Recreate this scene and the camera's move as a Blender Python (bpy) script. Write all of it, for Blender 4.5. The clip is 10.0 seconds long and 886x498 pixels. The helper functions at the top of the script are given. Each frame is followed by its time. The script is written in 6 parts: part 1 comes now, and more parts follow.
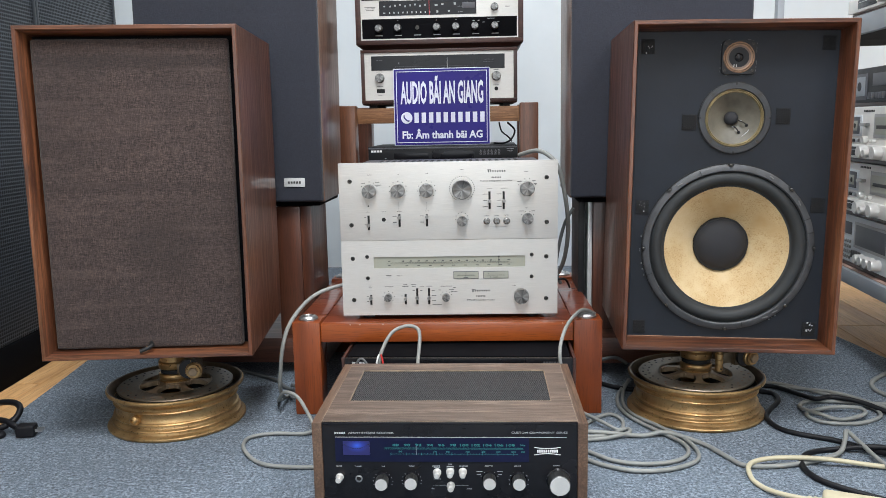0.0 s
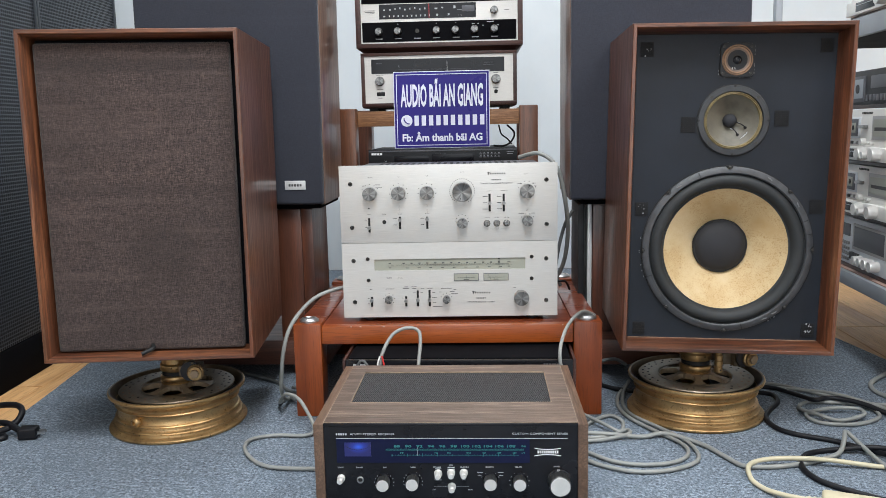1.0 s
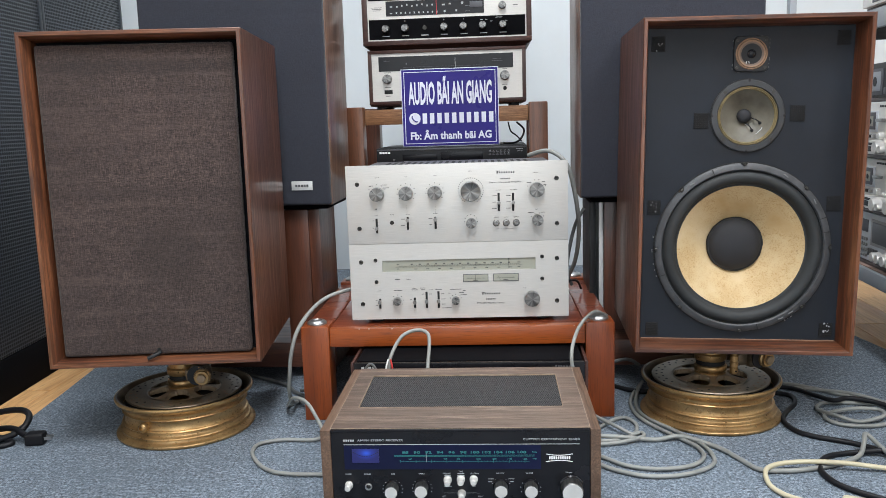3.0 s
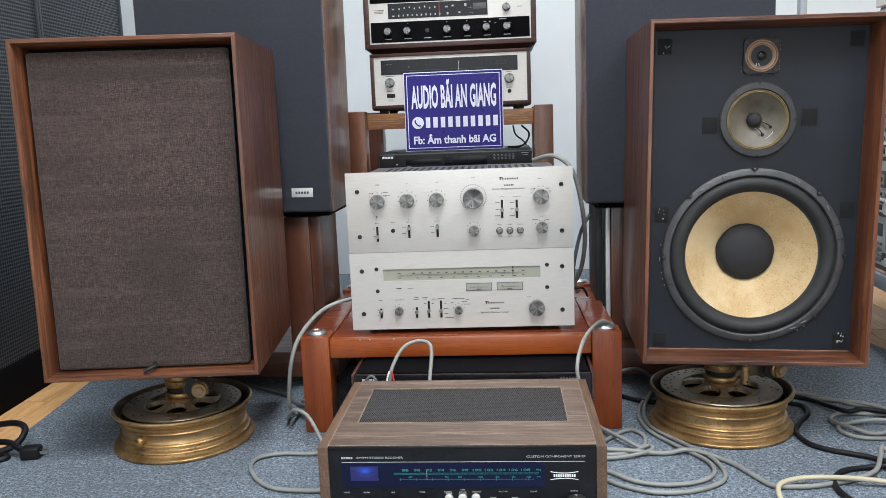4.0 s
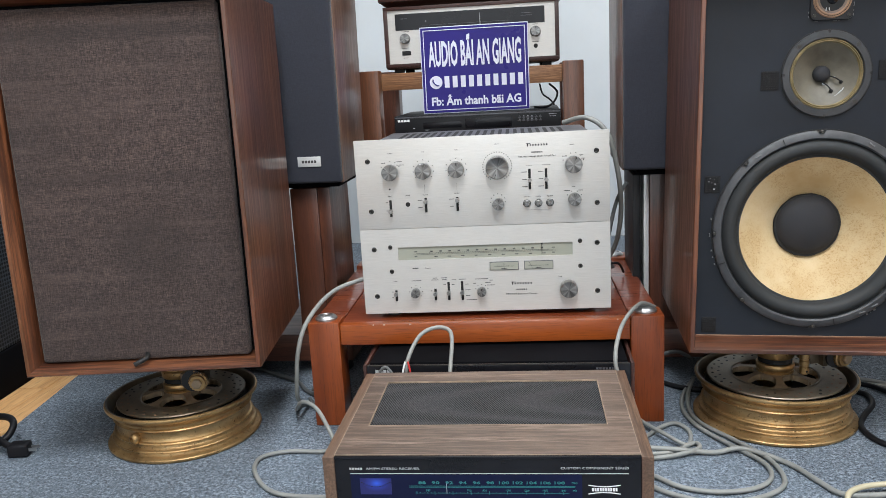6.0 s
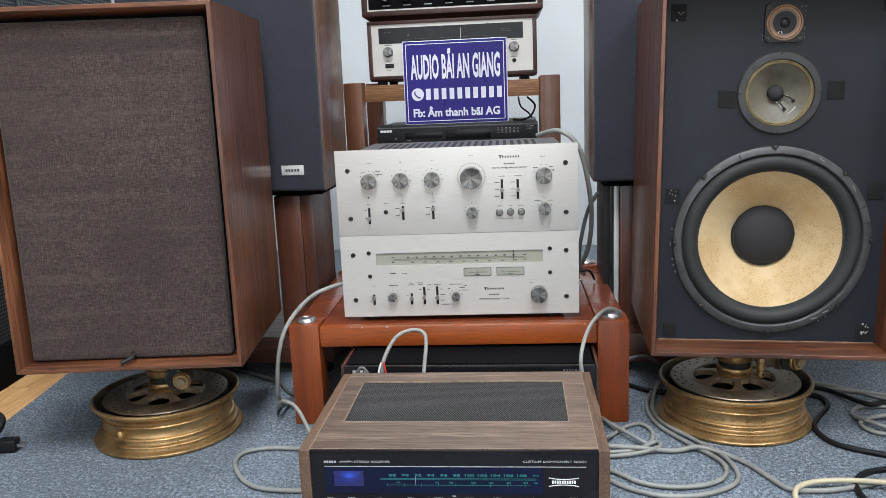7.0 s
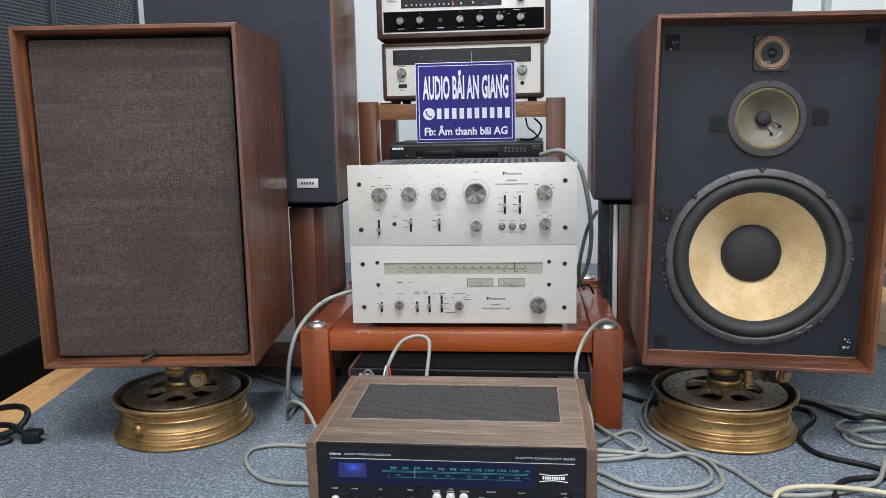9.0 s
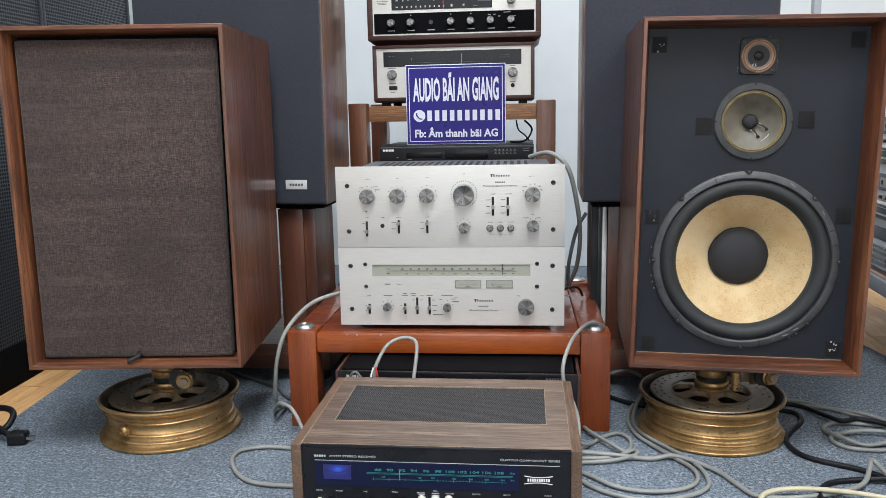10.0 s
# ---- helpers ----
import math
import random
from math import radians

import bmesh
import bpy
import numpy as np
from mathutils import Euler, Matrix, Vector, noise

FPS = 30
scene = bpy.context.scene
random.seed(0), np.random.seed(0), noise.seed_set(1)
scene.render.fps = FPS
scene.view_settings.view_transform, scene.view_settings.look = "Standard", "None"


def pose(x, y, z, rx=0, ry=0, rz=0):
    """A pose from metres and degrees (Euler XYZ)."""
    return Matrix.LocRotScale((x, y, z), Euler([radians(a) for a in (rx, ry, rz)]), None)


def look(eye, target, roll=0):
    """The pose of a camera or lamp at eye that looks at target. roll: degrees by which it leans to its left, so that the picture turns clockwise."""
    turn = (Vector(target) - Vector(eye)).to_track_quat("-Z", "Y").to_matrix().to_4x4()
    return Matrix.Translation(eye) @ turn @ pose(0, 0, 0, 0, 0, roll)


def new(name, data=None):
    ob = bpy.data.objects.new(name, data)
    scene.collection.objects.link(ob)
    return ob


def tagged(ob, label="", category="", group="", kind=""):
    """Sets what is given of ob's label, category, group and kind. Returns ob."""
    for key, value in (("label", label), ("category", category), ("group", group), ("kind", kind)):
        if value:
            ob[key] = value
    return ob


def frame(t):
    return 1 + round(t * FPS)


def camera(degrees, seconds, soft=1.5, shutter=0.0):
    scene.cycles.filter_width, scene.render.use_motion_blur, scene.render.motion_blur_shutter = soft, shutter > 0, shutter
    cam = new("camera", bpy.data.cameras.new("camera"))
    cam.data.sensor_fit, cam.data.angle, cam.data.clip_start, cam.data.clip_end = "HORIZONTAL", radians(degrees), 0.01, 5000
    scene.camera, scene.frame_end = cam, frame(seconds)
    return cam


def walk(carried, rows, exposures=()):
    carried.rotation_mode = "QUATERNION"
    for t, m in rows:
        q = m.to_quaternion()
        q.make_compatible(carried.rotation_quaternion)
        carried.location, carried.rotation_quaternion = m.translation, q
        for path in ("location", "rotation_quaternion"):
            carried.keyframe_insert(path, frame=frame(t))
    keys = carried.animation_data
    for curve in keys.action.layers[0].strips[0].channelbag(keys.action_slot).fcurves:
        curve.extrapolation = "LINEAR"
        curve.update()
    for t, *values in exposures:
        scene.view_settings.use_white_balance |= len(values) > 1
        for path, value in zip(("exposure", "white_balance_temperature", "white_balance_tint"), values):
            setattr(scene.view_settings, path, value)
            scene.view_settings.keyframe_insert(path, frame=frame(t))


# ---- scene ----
cam = camera(58.3, 10.0, soft=0.5)
PATH = [
    (0, (0.097, 0.012, 0.603), (-0.04, 1.983, 0.289), -1.1),
    (0.5, (0.098, 0.01, 0.602), (-0.038, 1.981, 0.292), -1.1),
    (1, (0.096, 0.005, 0.603), (-0.04, 1.976, 0.296), -1.2),
    (1.5, (0.096, 0.002, 0.603), (-0.045, 1.973, 0.294), -1.2),
    (2, (0.099, 0.006, 0.602), (-0.048, 1.975, 0.287), -1.3),
    (3.5, (0.103, 0.055, 0.614), (-0.074, 2.022, 0.298), -2.1),
    (4, (0.111, 0.073, 0.618), (-0.077, 2.039, 0.303), -2.2),
    (4.5, (0.107, 0.069, 0.615), (-0.1, 2.03, 0.278), -2.0),
    (5, (0.118, 0.096, 0.616), (-0.128, 2.047, 0.248), -2.1),
    (5.2, (0.117, 0.127, 0.621), (-0.143, 2.072, 0.235), -2.3),
    (6.3, (0.098, 0.249, 0.62), (-0.147, 2.191, 0.207), -3.2),
    (6.5, (0.106, 0.247, 0.617), (-0.134, 2.191, 0.213), -3.0),
    (7, (0.134, 0.176, 0.629), (-0.088, 2.124, 0.236), -2.4),
    (7.5, (0.163, 0.116, 0.628), (-0.061, 2.066, 0.245), -1.9),
    (8, (0.169, 0.113, 0.625), (-0.077, 2.063, 0.256), -1.8),
    (8.5, (0.156, 0.104, 0.628), (-0.103, 2.055, 0.274), -1.5),
    (9, (0.158, 0.095, 0.628), (-0.095, 2.049, 0.284), -1.3),
    (9.5, (0.167, 0.096, 0.625), (-0.075, 2.052, 0.285), -1.3),
    (10, (0.172, 0.098, 0.626), (-0.069, 2.055, 0.288), -1.1),
]
walk(cam, [(t, look(eye, target, roll)) for t, eye, target, roll in PATH])

# ---- light ----
world = bpy.data.worlds.new("shop_air")
scene.world = world
world.use_nodes = True
world.node_tree.nodes["Background"].inputs[0].default_value = (0.80, 0.90, 1.0, 1)
world.node_tree.nodes["Background"].inputs[1].default_value = 0.15
scene.view_settings.exposure = 0.09


def ceiling_lamp(x, y, sx, sy, power):
    lamp = bpy.data.lights.new("unseen_led_light", "AREA")
    lamp.shape, lamp.size, lamp.size_y, lamp.energy = "RECTANGLE", sx, sy, power
    lamp.color = (0.905, 0.95, 1.0)
    ob = new("unseen_led_light", lamp)
    ob.matrix_world = pose(x, y, 2.955)
    return ob


# panels out of view; the last is added to brighten the floor by the rack
LAMPS = ((0.12, -0.20, 0.6, 1.2, 92), (-0.35, 2.0, 1.2, 0.3, 44), (0.2, -1.9, 1.2, 0.3, 26), (1.75, 0.3, 0.6, 1.2, 52))
for lx, ly, sx, sy, power in LAMPS:
    ceiling_lamp(lx, ly, sx, sy, power)

# fill light for the carpet under the speakers, from an unseen opening behind the camera
front_fill = bpy.data.lights.new("front_fill_light", "AREA")
front_fill.shape, front_fill.size, front_fill.size_y, front_fill.energy, front_fill.color = "RECTANGLE", 3.0, 2.3, 46, (0.89, 0.945, 1.0)
new("front_fill_light", front_fill).matrix_world = look((0.3, -3.56, 1.2), (0.3, 0, 1.2))


# ---- materials ----
class Nodes:
    """A small wrapper round a node material with one Principled shader."""

    def __init__(self, name):
        self.m = bpy.data.materials.new(name)
        self.m.use_nodes = True
        self.t = self.m.node_tree
        self.bsdf = self.t.nodes["Principled BSDF"]

    def node(self, kind, **values):
        n = self.t.nodes.new(kind)
        for key, v in values.items():
            self.put(n.inputs[key.replace("_", " ")], v)
        return n

    def put(self, socket, v):
        if isinstance(v, bpy.types.NodeSocket):
            self.t.links.new(v, socket)
        else:
            socket.default_value = v

    def shade(self, **values):
        for key, v in values.items():
            self.put(self.bsdf.inputs[key.replace("_", " ")], v)

    def coords(self, scale=(1, 1, 1), rot=(0, 0, 0), kind="Object"):
        c = self.t.nodes.new("ShaderNodeTexCoord")
        m = self.t.nodes.new("ShaderNodeMapping")
        self.put(m.inputs["Vector"], c.outputs[kind])
        m.inputs["Scale"].default_value = scale
        m.inputs["Rotation"].default_value = rot
        return m.outputs[0]

    def shifted(self, vec):
        """Coordinates moved by a random amount for each object."""
        info = self.t.nodes.new("ShaderNodeObjectInfo")
        v = self.t.nodes.new("ShaderNodeVectorMath")
        v.operation = "MULTIPLY_ADD"
        self.put(v.inputs[0], info.outputs["Random"])
        v.inputs[1].default_value = (7, 11, 5)
        self.put(v.inputs[2], vec)
        return v.outputs[0]

    def noise(self, vec, scale, detail=4, rough=0.6, distortion=0.0):
        n = self.node("ShaderNodeTexNoise", Vector=vec, Scale=scale, Detail=detail, Roughness=rough, Distortion=distortion)
        return n.outputs["Fac"]

    def ramp(self, fac, *stops):
        r = self.t.nodes.new("ShaderNodeValToRGB")
        self.put(r.inputs[0], fac)
        e = r.color_ramp.elements
        while len(e) < len(stops):
            e.new(0.5)
        for el, (p, c) in zip(e, stops):
            el.position = p
            el.color = (*c, 1) if len(c) == 3 else c
        return r.outputs[0]

    def math(self, op, a, b=0.0):
        n = self.t.nodes.new("ShaderNodeMath")
        n.operation = op
        self.put(n.inputs[0], a)
        self.put(n.inputs[1], b)
        return n.outputs[0]

    def mix(self, fac, a, b, blend="MIX"):
        n = self.t.nodes.new("ShaderNodeMix")
        n.data_type, n.blend_type = "RGBA", blend
        self.put(n.inputs[0], fac)
        for i, v in ((6, a), (7, b)):
            self.put(n.inputs[i], v if isinstance(v, bpy.types.NodeSocket) else (*v, 1))
        return n.outputs[2]

    def bump(self, height, strength, distance=0.001):
        n = self.node("ShaderNodeBump", Height=height, Strength=strength, Distance=distance)
        self.put(self.bsdf.inputs["Normal"], n.outputs[0])


def grey(v):
    return (v, v, v)


def plain(name, color, rough=0.5, metal=0.0, wear=0.12, scale=9.0, bump=0.0, spec=0.5):
    """Painted, moulded or cast surface with uneven tone and gloss."""
    n = Nodes(name)
    v = n.coords()
    big, fine = n.noise(v, scale, 5), n.noise(v, scale * 28, 3)
    lo = tuple(c * (1 - wear) for c in color)
    hi = tuple(min(1, c * (1 + wear)) for c in color)
    col = n.ramp(big, (0.3, lo), (0.7, hi))
    col = n.mix(n.math("MULTIPLY", fine, wear * 0.8), col, tuple(c * 0.6 for c in color))
    n.shade(Base_Color=col, Metallic=metal, Roughness=n.ramp(big, (0.25, grey(max(0.03, rough - 0.08))), (0.75, grey(rough + 0.08))))
    n.bsdf.inputs["Specular IOR Level"].default_value = spec
    if bump:
        n.bump(fine, bump, 0.0006)
    return n.m


def timber(name, dark, mid, light, grain="z", rough=0.38, size=1.0, streak=1.0, coat=0.0):
    """Veneer or board with long figure along one axis and fine pores."""
    n = Nodes(name)
    k = {"x": (0.05, 1, 1), "y": (1, 0.05, 1), "z": (1, 1, 0.05)}[grain]
    base = n.shifted(n.coords())
    m = n.t.nodes.new("ShaderNodeMapping")
    n.put(m.inputs["Vector"], base)
    m.inputs["Scale"].default_value = k
    v = m.outputs[0]
    figure = n.noise(v, 22 * size, 5, 0.55, 0.6)
    line = n.noise(v, 130 * size, 4, 0.7, 0.2)
    pore = n.noise(v, 620 * size, 2, 0.6)
    patch = n.noise(base, 3.0, 3)
    col = n.ramp(figure, (0.28, dark), (0.5, mid), (0.72, light))
    col = n.mix(n.math("MULTIPLY", n.ramp(line, (0.42, grey(1)), (0.6, grey(0))), 0.55 * streak), col, dark)
    col = n.mix(n.math("MULTIPLY", n.ramp(pore, (0.36, grey(1)), (0.46, grey(0))), 0.45), col, tuple(c * 0.45 for c in dark))
    col = n.mix(n.math("MULTIPLY", n.ramp(patch, (0.35, grey(0)), (0.7, grey(1))), 0.25), col, tuple(c * 1.25 for c in light))
    n.shade(Base_Color=col, Roughness=n.ramp(line, (0.3, grey(rough + 0.1)), (0.7, grey(rough - 0.06))), Coat_Weight=coat, Coat_Roughness=0.12)
    n.bump(pore, 0.12, 0.0004)
    return n.m


def brushed(name, color, rough=0.32, grain="x", strength=0.1):
    n = Nodes(name)
    k = {"x": (0.012, 1, 1), "z": (1, 1, 0.012)}[grain]
    v = n.coords(k)
    lines = n.noise(v, 2400, 3, 0.7)
    cloud = n.noise(n.coords(), 6, 4)
    col = n.ramp(lines, (0.34, tuple(c * 0.80 for c in color)), (0.66, color))
    col = n.mix(n.math("MULTIPLY", cloud, 0.16), col, tuple(c * 0.72 for c in color))
    n.shade(Base_Color=col, Metallic=0.45, Roughness=n.ramp(lines, (0.3, grey(rough - 0.05)), (0.7, grey(rough + 0.1))))
    n.bump(lines, strength, 0.0002)
    return n.m


def turned(name, color=(0.23, 0.23, 0.224), rough=0.34):
    """Metal turned on a lathe: highlights fan out from the axis, partly painted as colour sectors."""
    n = Nodes(name)
    c = n.t.nodes.new("ShaderNodeTexCoord")
    g = n.t.nodes.new("ShaderNodeTexGradient")
    g.gradient_type = "RADIAL"
    n.put(g.inputs[0], c.outputs["Object"])
    streak = n.noise(g.outputs["Color"], 5, 2, 0.5)
    n.shade(Base_Color=n.ramp(streak, (0.36, tuple(k * 0.45 for k in color)), (0.64, tuple(min(1, k * 1.5) for k in color))), Metallic=0.9, Roughness=rough, Anisotropic=0.6)
    t = n.t.nodes.new("ShaderNodeTangent")
    t.direction_type, t.axis = "RADIAL", "Z"
    n.put(n.bsdf.inputs["Tangent"], t.outputs[0])
    return n.m


def glowing(name, color, strength, base=(0.01, 0.01, 0.012)):
    n = Nodes(name)
    n.shade(Base_Color=(*base, 1), Roughness=0.3, Emission_Color=(*color, 1), Emission_Strength=strength)
    return n.m


def cloth(name, a, b, c, scale=900.0, stain=0.5, marks=()):
    """Plain-woven fabric with slubs and uneven yarn."""
    n = Nodes(name)
    v = n.shifted(n.coords())
    mx, mz = n.t.nodes.new("ShaderNodeMapping"), n.t.nodes.new("ShaderNodeMapping")
    for m, k in ((mx, (0.07, 1, 1)), (mz, (1, 1, 0.07))):
        n.put(m.inputs["Vector"], v)
        m.inputs["Scale"].default_value = k
    weft, warp = n.noise(mx.outputs[0], scale, 2, 0.6), n.noise(mz.outputs[0], scale, 2, 0.6)
    yarn = n.math("MULTIPLY", n.math("ADD", weft, warp), 0.5)
    tone = n.noise(v, 4.5, 4)
    band = n.noise(mx.outputs[0], 70, 3)
    col = n.ramp(yarn, (0.40, a), (0.5, b), (0.60, c))
    col = n.mix(n.math("MULTIPLY", n.ramp(tone, (0.35, grey(1)), (0.65, grey(0))), stain), col, tuple(k * 0.55 for k in b))
    col = n.mix(n.math("MULTIPLY", n.ramp(band, (0.5, grey(0)), (0.75, grey(1))), 0.35), col, c)
    for (mx0, mz0), (sx, sz), depth in marks:          # faded dirty patches: centre, size and depth
        at = n.t.nodes.new("ShaderNodeMapping")
        n.put(at.inputs["Vector"], n.coords())
        at.inputs["Location"].default_value = (-mx0 / sx, 0, -mz0 / sz)
        at.inputs["Scale"].default_value = (1 / sx, 0, 1 / sz)
        g = n.t.nodes.new("ShaderNodeTexGradient")
        g.gradient_type = "SPHERICAL"
        n.put(g.inputs[0], at.outputs[0])
        col = n.mix(n.math("MULTIPLY", n.math("MULTIPLY", n.ramp(g.outputs["Fac"], (0.0, grey(0)), (0.45, grey(1))), depth), n.ramp(band, (0.3, grey(0.6)), (0.6, grey(1)))), col, tuple(k * 0.35 for k in b))
    n.shade(Base_Color=col, Roughness=0.92, Sheen_Weight=0.15)
    n.bump(yarn, 0.6, 0.0012)
    return n.m


def perforated(name, metal, hole, pitch, axes, cover=0.30, rough=0.4):
    """Sheet with rows of small round holes; axes are the two directions of the sheet."""
    n = Nodes(name)
    c = n.t.nodes.new("ShaderNodeTexCoord")
    s = n.t.nodes.new("ShaderNodeSeparateXYZ")
    n.put(s.inputs[0], c.outputs["Object"])
    u = n.math("MULTIPLY", s.outputs[axes[0]], 1 / pitch)
    v = n.math("MULTIPLY", s.outputs[axes[1]], 1 / pitch)
    row = n.math("FLOOR", v)
    u = n.math("ADD", u, n.math("MULTIPLY", n.math("MODULO", row, 2.0), 0.5)) if cover < 0.35 else u
    du = n.math("SUBTRACT", n.math("FRACT", u), 0.5)
    dv = n.math("SUBTRACT", n.math("FRACT", v), 0.5)
    r2 = n.math("ADD", n.math("MULTIPLY", du, du), n.math("MULTIPLY", dv, dv))
    solid = n.ramp(r2, (cover * cover, grey(0)), (cover * cover + 0.05, grey(1)))
    tone = n.noise(c.outputs["Object"], 7, 4)
    col = n.mix(solid, hole, n.ramp(tone, (0.3, tuple(k * 0.8 for k in metal)), (0.7, tuple(k * 1.2 for k in metal))))
    n.shade(Base_Color=col, Roughness=n.ramp(solid, (0, grey(0.9)), (1, grey(rough))), Metallic=0.0)
    n.bump(solid, 0.7, 0.001)
    return n.m


def carpet_material():
    n = Nodes("blue_grey_carpet")
    v = n.coords()
    tuft, speck, cloud = n.noise(v, 165, 3, 0.8), n.noise(v, 400, 2, 0.6), n.noise(v, 5, 4)
    patch = n.noise(v, 42, 3, 0.6)
    col = n.ramp(tuft, (0.38, (0.015, 0.023, 0.033)), (0.5, (0.118, 0.152, 0.190)), (0.62, (0.30, 0.355, 0.415)))
    col = n.mix(n.math("MULTIPLY", n.ramp(patch, (0.38, grey(1)), (0.56, grey(0))), 0.5), col, (0.055, 0.072, 0.094))
    col = n.mix(n.math("MULTIPLY", n.ramp(speck, (0.54, grey(0)), (0.62, grey(1))), 0.28), col, (0.40, 0.47, 0.55))
    col = n.mix(n.math("MULTIPLY", n.ramp(speck, (0.36, grey(1)), (0.44, grey(0))), 0.65), col, (0.018, 0.028, 0.040))
    col = n.mix(n.math("MULTIPLY", n.ramp(cloud, (0.3, grey(1)), (0.65, grey(0))), 0.25), col, (0.11, 0.145, 0.18))
    n.shade(Base_Color=col, Roughness=0.97, Sheen_Weight=0.1)
    n.bump(tuft, 0.8, 0.004)
    return n.m


def cone_material():
    """Cream paper cone, browned and spotted by age."""
    n = Nodes("cream_paper_cone")
    v = n.coords()
    spots, cloud, fibre = n.noise(v, 330, 4, 0.75), n.noise(v, 9, 5), n.noise(v, 700, 2)
    col = n.ramp(cloud, (0.34, (0.43, 0.285, 0.125)), (0.5, (0.50, 0.365, 0.192)), (0.66, (0.56, 0.435, 0.26)))
    edge = n.ramp(cloud, (0.40, grey(0)), (0.47, grey(1)), (0.56, grey(0.15)))
    marks = n.math("MULTIPLY", n.ramp(spots, (0.50, grey(0)), (0.62, grey(1))), edge)
    col = n.mix(n.math("MULTIPLY", marks, 0.8), col, (0.33, 0.195, 0.07))
    col = n.mix(n.math("MULTIPLY", n.ramp(n.noise(v, 60, 3), (0.70, grey(0)), (0.74, grey(1))), 0.6), col, (0.20, 0.11, 0.045))
    n.shade(Base_Color=col, Roughness=0.78)
    n.bump(fibre, 0.25, 0.0006)
    return n.m


def gold_material():
    n = Nodes("worn_gold_paint")
    v = n.coords()
    cloud, chip, fine = n.noise(v, 16, 5), n.noise(v, 150, 4, 0.6), n.noise(v, 480, 2)
    col = n.ramp(cloud, (0.3, (0.27, 0.160, 0.066)), (0.55, (0.49, 0.315, 0.140)), (0.75, (0.62, 0.43, 0.220)))
    col = n.mix(n.math("MULTIPLY", n.ramp(chip, (0.58, grey(0)), (0.68, grey(1))), 0.6), col, (0.16, 0.10, 0.045))
    n.shade(Base_Color=col, Metallic=0.8, Roughness=n.ramp(chip, (0.3, grey(0.26)), (0.7, grey(0.42))))
    n.bump(n.math("ADD", chip, n.math("MULTIPLY", fine, 0.3)), 0.22, 0.0010)
    return n.m


def meter_light():
    """Translucent meter plate lit from a small lamp behind its upper edge."""
    n = Nodes("blue_meter_light")
    v = n.coords((55, 55, 85))
    at = n.t.nodes.new("ShaderNodeMapping")
    n.put(at.inputs["Vector"], v)
    at.inputs["Location"].default_value = (-0.0705 * 55, 0, -0.1075 * 85)
    g = n.t.nodes.new("ShaderNodeTexGradient")
    g.gradient_type = "SPHERICAL"
    n.put(g.inputs[0], at.outputs[0])
    glow = n.ramp(g.outputs["Fac"], (0.0, (0.010, 0.012, 0.10)), (0.5, (0.014, 0.035, 0.30)), (1.0, (0.03, 0.13, 0.85)))
    n.shade(Base_Color=(0.012, 0.012, 0.05, 1), Roughness=0.3, Emission_Color=glow, Emission_Strength=0.75)
    return n.m


WALNUT_Z = timber("walnut_upright", (0.034, 0.0100, 0.0050), (0.128, 0.0405, 0.0170), (0.235, 0.088, 0.038), "z", 0.34, 1.2, 1.5, coat=0.35)
WALNUT_X = timber("walnut_across", (0.030, 0.0095, 0.0050), (0.118, 0.0385, 0.0170), (0.218, 0.084, 0.038), "x", 0.34, 1.2, 1.8, coat=0.3)
FRAME_WOOD = timber("stand_mahogany", (0.045, 0.014, 0.008), (0.115, 0.038, 0.020), (0.19, 0.070, 0.037), "z", 0.36, coat=0.3)
FRAME_WOOD_X = timber("stand_mahogany_across", (0.045, 0.014, 0.008), (0.10, 0.034, 0.019), (0.16, 0.060, 0.033), "x", 0.4)
SHELF_POST = timber("shelf_post_wood", (0.05, 0.017, 0.008), (0.12, 0.042, 0.018), (0.18, 0.070, 0.030), "z", 0.36, coat=0.25)
OAK_RAIL = timber("striped_rail_wood", (0.12, 0.050, 0.021), (0.27, 0.125, 0.052), (0.42, 0.22, 0.105), "x", 0.45, 3.0, 2.0)
TABLE_WOOD = timber("orange_lacquered_wood", (0.14, 0.026, 0.004), (0.24, 0.048, 0.0075), (0.32, 0.074, 0.0125), "x", 0.32, 0.8, 0.5, coat=0.3)
TABLE_TOP = timber("red_brown_lacquered_top", (0.085, 0.016, 0.006), (0.150, 0.030, 0.010), (0.215, 0.050, 0.018), "x", 0.30, 0.7, 0.5, coat=0.5)
TABLE_LEG = timber("orange_lacquered_leg", (0.105, 0.019, 0.003), (0.20, 0.039, 0.0055), (0.275, 0.060, 0.0095), "z", 0.36, 0.8, 0.5, coat=0.15)
VENEER_X = timber("grey_brown_vinyl_veneer", (0.050, 0.032, 0.023), (0.135, 0.092, 0.068), (0.250, 0.182, 0.140), "x", 0.40, 2.6, 2.0)
VENEER_Y = timber("brown_vinyl_cheek", (0.060, 0.033, 0.020), (0.140, 0.082, 0.052), (0.20, 0.122, 0.078), "y", 0.42, 2.2, 1.6)
MATT_BLACK = plain("matt_black_cover", (0.005, 0.005, 0.006), 0.7, 0, 0.3, 10, 0.1, 0.03)
FLOOR_WOOD = timber("oak_floor_plank", (0.36, 0.17, 0.062), (0.60, 0.335, 0.135), (0.76, 0.47, 0.22), "y", 0.46, 0.5, 0.5)
DARK_CASE = timber("dark_rosewood_case", (0.022, 0.008, 0.006), (0.050, 0.018, 0.013), (0.085, 0.034, 0.024), "x", 0.4)
